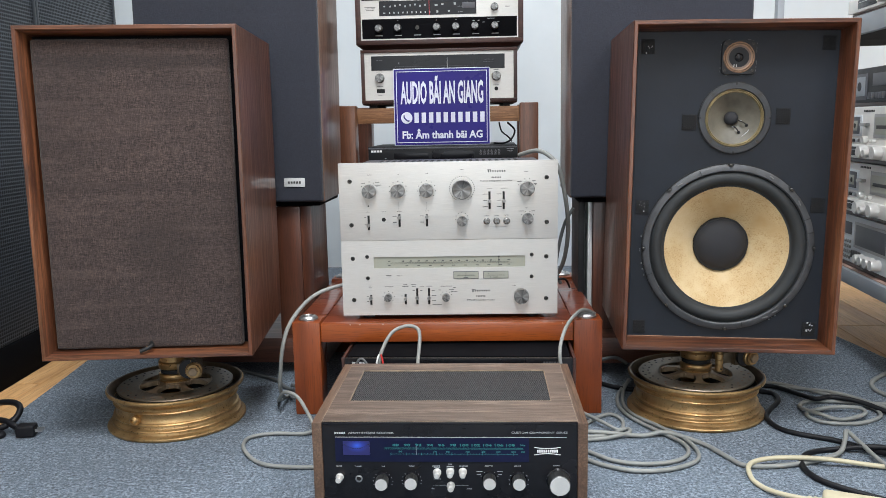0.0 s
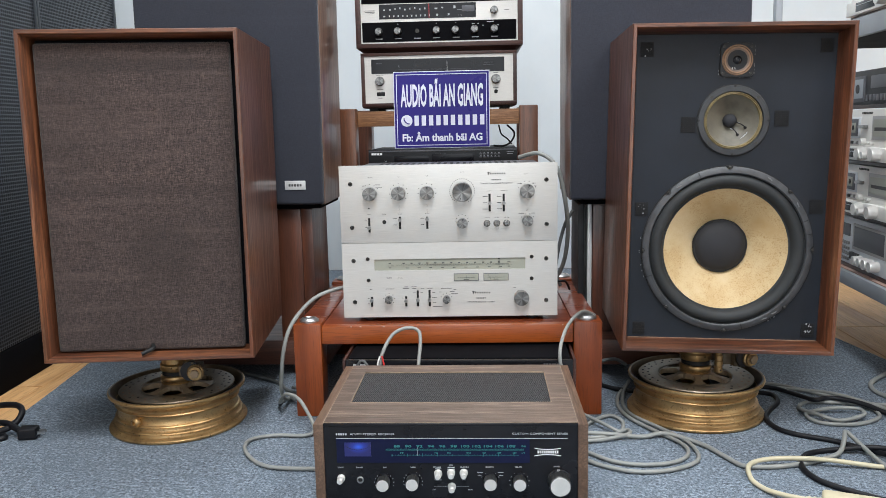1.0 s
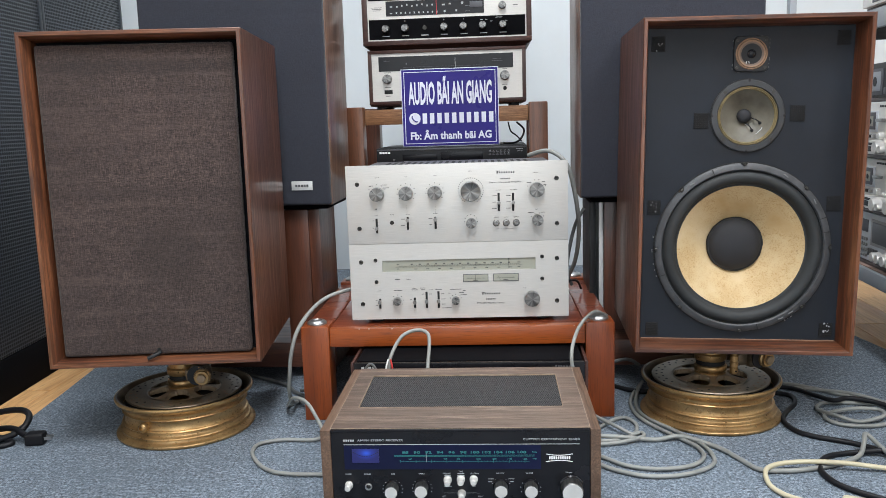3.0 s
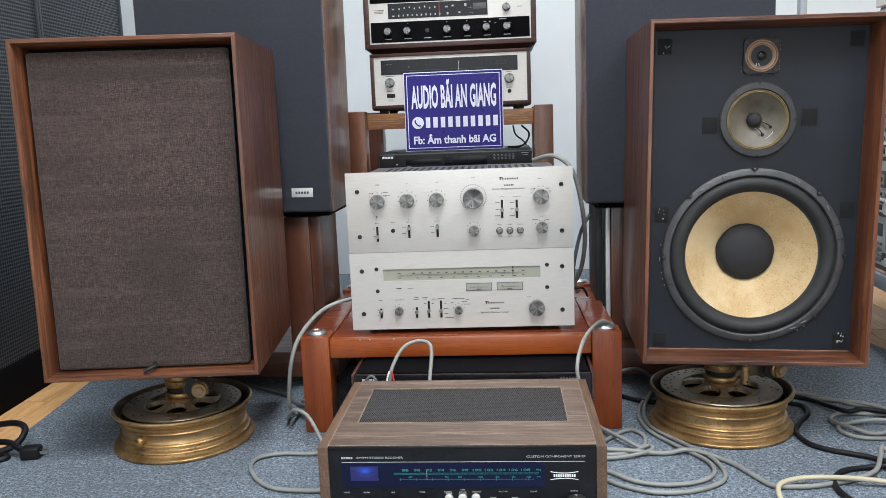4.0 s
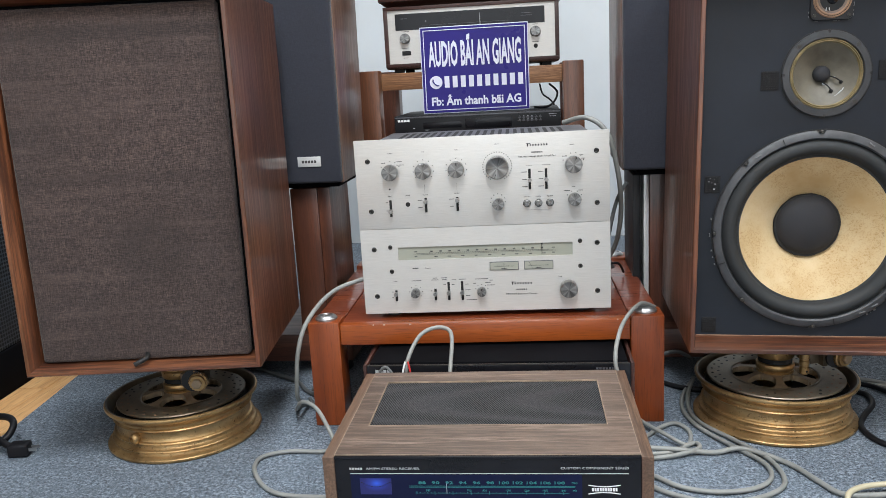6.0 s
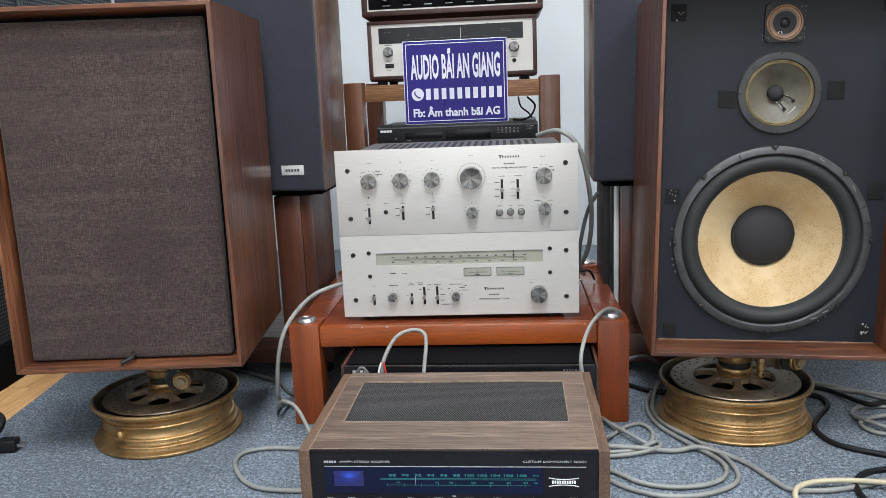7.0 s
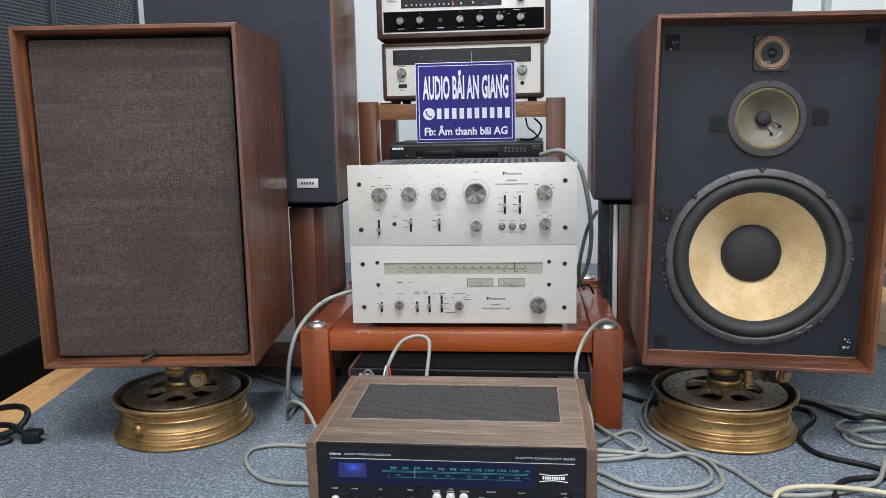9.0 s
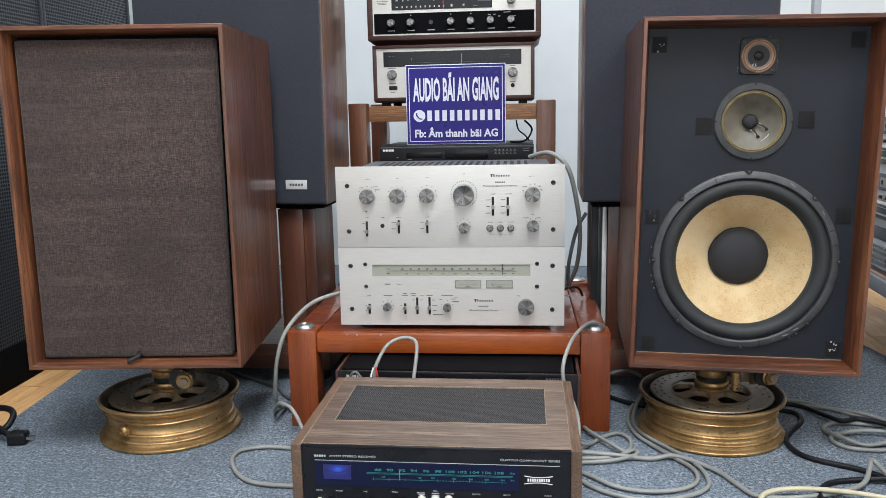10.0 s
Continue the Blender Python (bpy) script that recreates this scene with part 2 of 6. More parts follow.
ONKYO_SIDE = timber("speaker_side_veneer", (0.075, 0.036, 0.024), (0.17, 0.088, 0.058), (0.26, 0.15, 0.105), "z", 0.36, coat=0.25)
GRILLE = cloth("brown_grille_cloth", (0.010, 0.0065, 0.0057), (0.043, 0.0280, 0.0240), (0.108, 0.074, 0.065), 2000, 0.4, (((0.028, 0.205), (0.085, 0.070), 0.38), ((-0.02, 0.545), (0.30, 0.016), 0.5), ((-0.01, 0.32), (0.34, 0.012), 0.3)))
BLACK_CLOTH = cloth("black_grille_cloth", (0.0215, 0.0235, 0.0340), (0.0255, 0.0280, 0.0400), (0.0300, 0.0330, 0.0465), 1200, 0.2)
BAFFLE = plain("black_baffle_paint", (0.0108, 0.0142, 0.0205), 0.52, 0, 0.4, 5, 0.2, 0.3)
VELCRO = plain("black_hook_tape", (0.008, 0.008, 0.009), 0.85, 0, 0.5, 60, 0.9)
CONE = cone_material()
RUBBER = plain("black_rubber", (0.024, 0.026, 0.027), 0.62, 0, 0.25, 12, 0.1, 0.35)
BASKET = plain("grey_cast_basket", (0.056, 0.058, 0.062), 0.45, 0.1, 0.35, 40, 0.3)
MID_RING = plain("dark_painted_ring", (0.030, 0.032, 0.035), 0.5, 0, 0.35, 40, 0.3)
CAP = plain("felt_dust_cap", (0.016, 0.016, 0.019), 0.75, 0, 0.3, 30, 0.3)
MID_CONE = plain("grey_beige_midrange_cone", (0.120, 0.108, 0.082), 0.5, 0, 0.45, 22, 0.2)
MID_EDGE = plain("yellowed_cone_edge", (0.20, 0.155, 0.075), 0.55, 0, 0.4, 60, 0.2)
TAN_RING = plain("tan_foam_ring", (0.27, 0.160, 0.098), 0.7, 0, 0.3, 50)
TWEET = plain("grey_brown_tweeter_cone", (0.14, 0.10, 0.078), 0.6, 0, 0.3, 50)
STEEL = plain("screw_steel", (0.42, 0.42, 0.42), 0.35, 0.9, 0.2, 60)
DULL_STEEL = plain("dull_dark_steel", (0.06, 0.057, 0.052), 0.42, 0.7, 0.4, 40, 0.2)
GOLD = gold_material()
BRONZE = plain("dull_bronze_casting", (0.30, 0.215, 0.135), 0.42, 0.35, 0.4, 26, 0.25)
DARK_BRONZE = plain("dark_bronze_disc", (0.15, 0.112, 0.072), 0.36, 0.5, 0.5, 22, 0.2)
DISC_GREY = plain("grey_bronze_disc", (0.22, 0.18, 0.13), 0.4, 0.6, 0.4, 22, 0.2)
PLATE = brushed("brushed_silver_panel", (0.645, 0.632, 0.60), 0.42, "x", 0.06)
PLATE_WARM = brushed("brushed_champagne_panel", (0.72, 0.70, 0.66), 0.42)
TURNED = turned("turned_aluminium")
SATIN = plain("satin_aluminium_cap", (0.64, 0.63, 0.60), 0.38, 0.35, 0.08, 60)
KNURL = plain("knurled_aluminium", (0.34, 0.34, 0.33), 0.32, 0.9, 0.2, 120)
INK = plain("black_print", (0.012, 0.012, 0.012), 0.6)
FAINT_INK = plain("grey_print", (0.05, 0.05, 0.05), 0.6)
WHITE_INK = plain("white_print", (0.78, 0.78, 0.78), 0.5)
GREY_INK = plain("pale_grey_print", (0.42, 0.43, 0.44), 0.5)
SLOT = plain("black_slot", (0.006, 0.006, 0.006), 0.7)
CASE_BLACK = plain("black_enamel_case", (0.014, 0.0145, 0.016), 0.45, 0, 0.3, 12, 0.12, 0.3)
CASE_GREY = plain("grey_top_cover", (0.085, 0.085, 0.095), 0.45, 0.1, 0.25, 12, 0.1)
FACE_BLACK = plain("gloss_black_face", (0.009, 0.009, 0.011), 0.22, 0, 0.3, 8, 0, 0.3)
GLASS_BLUE = plain("dark_blue_dial_glass", (0.008, 0.010, 0.034), 0.10, 0, 0.2, 5, 0, 0.2)
DIAL_CREAM = plain("greenish_dial_plate", (0.30, 0.305, 0.25), 0.35, 0, 0.08, 6)
METER_FACE = plain("cream_meter_plate", (0.30, 0.305, 0.255), 0.4, 0, 0.08, 6)
CYAN = glowing("cyan_dial_print", (0.05, 0.56, 0.56), 0.34)
METER_BLUE = meter_light()
SIGN_BLUE = plain("blue_sign_vinyl", (0.024, 0.016, 0.185), 0.3, 0, 0.08, 6, 0, 0.2)
SIGN_WHITE = plain("white_sign_vinyl", (0.72, 0.73, 0.84), 0.35, 0, 0.05, 8)
BADGE = plain("silver_badge", (0.70, 0.70, 0.69), 0.35, 0.3, 0.08, 40)
CABLE_GREY = plain("grey_cable_sheath", (0.225, 0.230, 0.215), 0.5, 0, 0.2, 20)
CABLE_DARK = plain("dark_grey_cable_sheath", (0.10, 0.105, 0.105), 0.5, 0, 0.2, 20)
CABLE_BLACK = plain("black_cable_sheath", (0.008, 0.008, 0.010), 0.5, 0, 0.25, 20, 0, 0.25)
CABLE_CREAM = plain("yellowed_white_cable", (0.47, 0.42, 0.29), 0.45, 0, 0.12, 20)
CABLE_RED = plain("red_wire", (0.45, 0.015, 0.012), 0.45)
CABLE_WHITE = plain("white_wire", (0.7, 0.7, 0.68), 0.45)
WALL_PAINT = plain("cool_white_wall_paint", (0.62, 0.665, 0.69), 0.55, 0, 0.06, 2.5, 0.06)
CEILING_PAINT = plain("white_ceiling_paint", (0.80, 0.80, 0.80), 0.7, 0, 0.04, 2)
LAMP_WHITE = glowing("led_diffuser", (0.95, 0.98, 1.0), 2.5, (0.8, 0.8, 0.8))
CABINET_BLACK = plain("black_powder_coat", (0.024, 0.029, 0.036), 0.42, 0.1, 0.25, 10, 0.15)
MESH_DOOR = perforated("perforated_door_sheet", (0.033, 0.041, 0.055), (0.002, 0.003, 0.004), 0.0090, (1, 2), 0.36, 0.4)
MESH_TOP = perforated("perforated_black_grille", (0.020, 0.022, 0.026), (0.0012, 0.0012, 0.0016), 0.0038, (0, 1), 0.30, 0.35)
DECK_SILVER = plain("silver_deck_face", (0.76, 0.75, 0.715), 0.4, 0.0, 0.06, 20)
DECK_BLUE = plain("cool_silver_deck_face", (0.62, 0.655, 0.69), 0.4, 0.0, 0.06, 20)
RACK_GREY = plain("grey_rack_steel", (0.30, 0.325, 0.35), 0.45, 0.2, 0.12, 8)
BOARD = plain("worn_pink_board", (0.42, 0.28, 0.23), 0.6, 0, 0.3, 14)
GREY_VINYL = plain("grey_board_edge", (0.36, 0.36, 0.36), 0.5, 0, 0.1, 10)
RED_POINTER = plain("red_pointer", (0.55, 0.02, 0.03), 0.4)
WORN_EDGE = plain("worn_grey_edge", (0.16, 0.16, 0.16), 0.55, 0, 0.4, 60)


# ---- mesh helpers ----
def box(bm, x0, x1, y0, y1, z0, z1, bevel=0.0, seg=2):
    t = bmesh.new()
    m = Matrix.Translation(((x0 + x1) / 2, (y0 + y1) / 2, (z0 + z1) / 2)) @ Matrix.Diagonal((x1 - x0, y1 - y0, z1 - z0, 1))
    bmesh.ops.create_cube(t, size=1, matrix=m)
    if bevel:
        bmesh.ops.bevel(t, geom=t.edges[:], offset=bevel, segments=seg, affect="EDGES", profile=0.6)
    me = bpy.data.meshes.new("tmp")
    t.to_mesh(me)
    t.free()
    bm.from_mesh(me)
    bpy.data.meshes.remove(me)
    return bm


def boxed(*a, **k):
    return box(bmesh.new(), *a, **k)


def lathe(profile, seg=48, flutes=0, bm=None, m=None):
    """A body turned about z from (radius, height) pairs. flutes: ridges on the widest radius."""
    bm = bm or bmesh.new()
    top = max(r for r, _ in profile)
    m = m or Matrix()
    rings = []
    for r, h in profile:
        ring = []
        if r < 1e-6:
            ring = [bm.verts.new(m @ Vector((0, 0, h)))] * seg
        else:
            for i in range(seg):
                a = 2 * math.pi * i / seg
                k = r * (0.93 if flutes == 1 and seg < 60 and r > top * 0.97 and i % 2 else 0.955 if flutes and r > top * 0.97 and i % 2 else 1)
                ring.append(bm.verts.new(m @ Vector((k * math.cos(a), k * math.sin(a), h))))
        rings.append(ring)
    for a, b in zip(rings, rings[1:]):
        for i in range(seg):
            j = (i + 1) % seg
            q = []
            for v in (a[i], a[j], b[j], b[i]):
                if v not in q:
                    q.append(v)
            if len(q) > 2:
                bm.faces.new(q)
    return bm


def smooth_path(points, steps=10):
    pts = [Vector(p) for p in points]
    out = []
    for i in range(len(pts) - 1):
        p0, p1, p2, p3 = pts[max(i - 1, 0)], pts[i], pts[i + 1], pts[min(i + 2, len(pts) - 1)]
        for s in range(steps):
            t = s / steps
            out.append(0.5 * ((2 * p1) + (p2 - p0) * t + (2 * p0 - 5 * p1 + 4 * p2 - p3) * t * t + (3 * p1 - p0 - 3 * p2 + p3) * t ** 3))
    return out + [pts[-1]]


def tube(points, r, seg=10, steps=10, bm=None):
    bm = bm or bmesh.new()
    path = smooth_path(points, steps) if len(points) > 2 else [Vector(p) for p in points]
    up, rings = Vector((0.13, 0.21, 0.97)), []
    for i, p in enumerate(path):
        d = (path[min(i + 1, len(path) - 1)] - path[max(i - 1, 0)]).normalized()
        a = (up - d * up.dot(d)).normalized()
        b = d.cross(a)
        up = a
        rings.append([bm.verts.new(p + r * (math.cos(2 * math.pi * k / seg) * a + math.sin(2 * math.pi * k / seg) * b)) for k in range(seg)])
    for a, b in zip(rings, rings[1:]):
        for k in range(seg):
            bm.faces.new((a[k], a[(k + 1) % seg], b[(k + 1) % seg], b[k]))
    bm.faces.new(rings[0][::-1])
    bm.faces.new(rings[-1])
    return bm


def plate(x0, x1, z0, z1, holes, y0, y1, seg=56):
    """An upright board between y0 (front) and y1 with round holes (x, z, radius) through it."""
    bm = bmesh.new()
    edges = []

    def loop(pts):
        vs = [bm.verts.new((x, y0, z)) for x, z in pts]
        edges.extend(bm.edges.new((vs[i], vs[(i + 1) % len(vs)])) for i in range(len(vs)))

    loop([(x0, z0), (x1, z0), (x1, z1), (x0, z1)])
    for hx, hz, r in holes:
        loop([(hx + r * math.cos(2 * math.pi * i / seg), hz + r * math.sin(2 * math.pi * i / seg)) for i in range(seg)])
    bmesh.ops.triangle_fill(bm, use_beauty=True, use_dissolve=False, edges=edges, normal=(0, -1, 0))
    made = bmesh.ops.extrude_face_region(bm, geom=bm.faces[:])
    bmesh.ops.translate(bm, vec=(0, y1 - y0, 0), verts=[g for g in made["geom"] if isinstance(g, bmesh.types.BMVert)])
    return bm


def part(name, bm, material, parent, label="", m=None):
    bmesh.ops.recalc_face_normals(bm, faces=bm.faces[:])
    me = bpy.data.meshes.new(name)
    bm.to_mesh(me)
    bm.free()
    me.shade_smooth()
    me.set_sharp_from_angle(angle=radians(38))
    me.materials.append(material)
    ob = new(name, me)
    ob.parent = parent
    if m is not None:
        ob.matrix_basis = m
    return tagged(ob, label)


def structure(name, bm, material, label, category, m=None):
    return tagged(part(name, bm, material, None, label, m), category=category, kind="structure")


def thing(name, m, label, category, group=""):
    ob = new(name)
    ob.empty_display_size = 0.05
    ob.matrix_basis = m
    return tagged(ob, label, category, group)


FACING = Matrix.Rotation(radians(90), 4, "X")      # a turned body's axis towards the front


def front(x, y, z):
    return Matrix.Translation((x, y, z)) @ FACING


def lettering(name, text, height, material, parent, m, width=None, align="CENTER", thick=0.0003, bold=0.0):
    """Raised lettering in the built-in font, as a mesh; height is that of the capitals, m faces along its z."""
    c = bpy.data.curves.new(name, "FONT")
    c.body, c.size, c.align_x, c.align_y, c.extrude = text, height / 0.70, align, "CENTER", thick
    c.resolution_u = 2
    c.offset = bold
    tmp = new(name + "_tmp", c)
    bpy.context.view_layer.update()
    me = bpy.data.meshes.new_from_object(tmp.evaluated_get(bpy.context.evaluated_depsgraph_get()))
    bpy.data.objects.remove(tmp)
    bpy.data.curves.remove(c)
    if width and me.vertices:
        xs = [v.co.x for v in me.vertices]
        k = width / (max(xs) - min(xs))
        mid = (max(xs) + min(xs)) / 2
        for v in me.vertices:
            v.co.x = (v.co.x - mid) * k
    me.materials.clear()
    me.materials.append(material)
    me.name = name
    ob = new(name, me)
    ob.parent = parent
    ob.matrix_basis = m
    return ob


def bars(name, spots, material, parent, y, thick=0.0004, kind=""):
    """Unreadable print as plain bars: (x, z, width, height)."""
    bm = bmesh.new()
    for x, z, w, h in spots:
        box(bm, x - w / 2, x + w / 2, y - thick, y, z - h / 2, z + h / 2)
    return tagged(part(name, bm, material, parent), kind=kind)


# ---- the room ----
structure("wall_north", boxed(-2.0, 3.0, 3.32, 3.44, 0, 3.0), WALL_PAINT, "cool white painted plain back wall", "wall")
# the gap in this unseen wall is added to let the fill light in
south = bmesh.new()
for x0, x1, z0, z1 in ((-2.0, -1.2, 0, 3.0), (1.8, 3.0, 0, 3.0), (-1.2, 1.8, 2.35, 3.0)):
    box(south, x0, x1, -3.62, -3.5, z0, z1)
structure("wall_south", south, WALL_PAINT, "white painted shop wall with an opening added for the fill light", "wall")
structure("wall_west", boxed(-2.12, -2.0, -3.5, 3.32, 0, 3.0), WALL_PAINT, "white painted side wall", "wall")
structure("wall_east", boxed(3.0, 3.12, -3.5, 3.32, 0, 3.0), WALL_PAINT, "white painted side wall", "wall")
structure("ceiling", boxed(-2.0, 3.0, -3.5, 3.32, 3.0, 3.1), CEILING_PAINT, "white flat shop ceiling", "ceiling")
for lx, ly, sx, sy, power in LAMPS:
    lamp = thing("ceiling_light", pose(lx, ly, 2.962), "flat white LED panel light, placed unseen on the ceiling", "ceiling light", "ceiling lights")
    part("frame", boxed(-sx / 2 - 0.02, sx / 2 + 0.02, -sy / 2 - 0.02, sy / 2 + 0.02, 0.012, 0.038, 0.003), CEILING_PAINT, lamp)
    part("diffuser", boxed(-sx / 2, sx / 2, -sy / 2, sy / 2, 0.004, 0.012), LAMP_WHITE, lamp)

floor = structure("floor", boxed(-2.0, 3.0, -3.5, 3.32, -0.10, -0.012), FLOOR_WOOD, "light brown wooden plank floor", "floor")


def carpet_sheet():
    """A cut carpet lying on the boards, with uneven edges."""
    bm = bmesh.new()
    outline = [(-0.86, -1.2), (-0.905, 1.2), (-0.944, 1.585), (-0.962, 1.75), (-0.987, 1.957), (-1.03, 2.4), (-1.10, 3.31), (0.86, 3.31), (0.97, 2.6), (1.031, 2.211), (1.066, 2.008), (1.13, 1.6), (1.22, 1.1), (1.40, -1.2)]
    bottom = [bm.verts.new((x, y, -0.003)) for x, y in outline]
    top = [bm.verts.new((x * 0.9985, y, 0.0)) for x, y in outline]
    bm.faces.new(top)
    bm.faces.new(bottom[::-1])
    for i in range(len(outline)):
        j = (i + 1) % len(outline)
        bm.faces.new((bottom[i], bottom[j], top[j], top[i]))
    return bm


structure("carpet", carpet_sheet(), carpet_material(), "blue-grey speckled needle-felt carpet on the floor", "carpet")


# ---- perforated cabinet at the side ----
cab = thing("metal_cabinet", pose(-1.078, 1.725, -0.006, 0, 0, 3.5), "tall black metal cabinet with perforated doors", "cabinet")
part("body", boxed(-0.42, -0.012, -0.70, 0.86, 0.0, 1.9, 0.004), CABINET_BLACK, cab)
for k in range(3):
    y1 = 0.86 - 0.51 * k
    door = part("door", boxed(-0.012, 0.0, y1 - 0.505, y1 - 0.005, 0.10, 1.88, 0.002), MESH_DOOR, cab, "black perforated sheet door")
    for p, q in ((y1 - 0.508, y1 - 0.497), (y1 - 0.011, y1 - 0.001)):
        part("door_edge", boxed(-0.012, 0.005, p, q, 0.10, 1.88, 0.002), CABINET_BLACK, door)
part("plinth", boxed(-0.40, 0.003, -0.70, 0.86, 0.0, 0.098, 0.003), MATT_BLACK, cab, "plain black plinth")


# ---- big speakers ----
LIP, SLOPE, RECESS = 0.0075, 0.0075, 0.050            # front lip, inward slope of the frame, depth of the front board


def speaker_cabinet(m, W, H, D, label):
    """Walnut box with mitred panels; the frame slopes inwards from a thin lip to the front board."""
    sp = thing("speaker", m, label, "speaker", "pair of walnut floor speakers")

    def corners(inset, y):
        return [Vector((-W / 2 + inset, y, inset)), Vector((W / 2 - inset, y, inset)), Vector((W / 2 - inset, y, H - inset)), Vector((-W / 2 + inset, y, H - inset))]

    rings = [corners(0.0012, 0), corners(LIP - 0.0008, 0), corners(LIP, 0.0008), corners(LIP + SLOPE, RECESS), corners(LIP + SLOPE, D), corners(0, D), corners(0, 0.0012)]
    for k, (name, wood) in enumerate((("bottom_panel", WALNUT_X), ("side_panel", WALNUT_Z), ("top_panel", WALNUT_X), ("side_panel", WALNUT_Z))):
        bm = bmesh.new()
        near, far = [bm.verts.new(r[k]) for r in rings], [bm.verts.new(r[(k + 1) % 4]) for r in rings]
        for i in range(len(rings)):
            j = (i + 1) % len(rings)
            bm.faces.new((near[i], near[j], far[j], far[i]))
        bm.faces.new(near)
        bm.faces.new(far[::-1])
        part(name, bm, wood, sp)
    part("back_panel", boxed(-W / 2 + 0.0152, W / 2 - 0.0152, D - 0.02, D - 0.004, 0.0152, H - 0.0152), CASE_BLACK, sp)
    return sp


left = speaker_cabinet(pose(-0.5577, 1.409, 0.1768, 0, 0.32, 6.8), 0.3883, 0.607, 0.36, "walnut floor speaker with a brown woven cloth grille")
part("baffle", boxed(-0.1790, 0.1790, 0.048, 0.062, 0.0153, 0.5917), MATT_BLACK, left)
part("grille", boxed(-0.1752, 0.1730, 0.024, 0.044, 0.0150, 0.5855, 0.006, 3), GRILLE, left, "brown and grey woven cloth grille, faded")
part("pull_tab", tube([(0.0, 0.026, 0.024), (0.004, 0.012, 0.022), (-0.004, 0.004, 0.018), (-0.014, -0.001, 0.0145)], 0.0040, 8), SLOT, left, "small black pull tab")

right = speaker_cabinet(pose(0.5258, 1.486, 0.1673, 0, 1.11, -1.54), 0.3886, 0.606, 0.36, "walnut floor speaker without grille, three bare drivers")
WX, WZ, MX, MZ, TX, TZ = 0.0008, 0.1908, 0.0008, 0.4338, 0.0023, 0.5437
BY = RECESS                                         # depth of the front board behind the rim
part("baffle", plate(-0.1790, 0.1790, 0.0153, 0.5907, [(WX, WZ, 0.146), (MX, MZ, 0.055), (TX, TZ, 0.022)], BY, BY + 0.018), BAFFLE, right, "black painted front board with scuffs")


woofer = part("woofer", lathe([(0.145, -0.012), (0.1582, -0.001), (0.1582, 0.005), (0.1566, 0.0066), (0.1470, 0.0078), (0.1452, 0.0060), (0.1450, -0.004)], 96), BASKET, right, "large woofer with a grey metal frame", front(WX, BY - 0.0005, WZ))
# this black ring also draws the shadow line at the frame's edge
part("shadow_gasket", lathe([(0.1602, 0.0), (0.1602, 0.0012), (0.1578, 0.0014)], 96), SLOT, woofer, "thin black gasket and shadow line round the frame")
part("surround", lathe([(0.1456, 0.0035), (0.1436, 0.0015), (0.1425, 0.0030), (0.1385, 0.0078), (0.1325, 0.0098), (0.1265, 0.0078), (0.1215, 0.0025), (0.1195, -0.003), (0.1160, -0.004)], 96), RUBBER, woofer, "black rolled rubber edge")
part("cone", lathe([(0.1180, -0.0035), (0.103, -0.013), (0.080, -0.030), (0.046, -0.056)], 96), CONE, woofer, "cream paper cone with brown age spots")
part("dust_cap", lathe([(0.0500, -0.0490), (0.0485, -0.0445), (0.038, -0.0375), (0.020, -0.0330), (0, -0.0315)], 48), CAP, woofer, "black domed dust cap")
wavy = bmesh.new()                                   # uneven bead of glue round the cap
NW = 72
beads = []
for r0, h in ((0.0528, -0.0480), (0.0516, -0.0452), (0.0485, -0.0450)):
    beads.append([])
    for i in range(NW):
        a = 2 * math.pi * i / NW
        r = r0 * (1 + (0.005 * math.sin(7 * a) + 0.005 * math.sin(13 * a + 1) if r0 > 0.05 else 0))
        beads[-1].append(wavy.verts.new((r * math.cos(a), r * math.sin(a), h)))
for p, q in zip(beads, beads[1:]):
    for i in range(NW):
        wavy.faces.new((p[i], p[(i + 1) % NW], q[(i + 1) % NW], q[i]))
part("cap_joint", wavy, SLOT, woofer, "black glue ring")
for i in range(8):
    a = 2 * math.pi * (i + 0.02) / 8
    bm = bmesh.new()                                 # pointed cut-out in the frame round each bolt
    foot = [bm.verts.new(p) for p in ((0.1590, -0.0068, 0.0035), (0.1590, 0.0068, 0.0035), (0.1545, 0.0034, 0.0035), (0.1528, 0, 0.0035), (0.1545, -0.0034, 0.0035))]
    head = [bm.verts.new((v.co.x, v.co.y, 0.0080)) for v in foot]
    bm.faces.new(foot[::-1])
    bm.faces.new(head)
    for j in range(5):
        bm.faces.new((foot[j], foot[(j + 1) % 5], head[(j + 1) % 5], head[j]))
    notch = part("bolt_notch", bm, SLOT, woofer, "", pose(0, 0, 0, 0, 0, math.degrees(a)))
    part("bolt", lathe([(0.0030, 0.0078), (0.0030, 0.0096), (0.0018, 0.0104), (0, 0.0098)], 12), DULL_STEEL, notch, "", pose(0.1562, 0, 0))
for a in (112, 200, 283, 12, 22):
    part("gasket_joint", boxed(0.1465, 0.1572, -0.0005, 0.0005, 0.0064, 0.0081), SLOT, woofer, "", pose(0, 0, 0, 0, 0, a))
for k in range(5):
    a, r = radians((128, 35, 300, 308, 62)[k]), 0.1525
    part("scuff", boxed(-0.005, 0.005, -0.0010, 0.0010, 0.0070, 0.0082, 0.0005), WORN_EDGE, woofer, "", pose(r * math.cos(a), r * math.sin(a), 0, 0, 0, math.degrees(a) + 80))

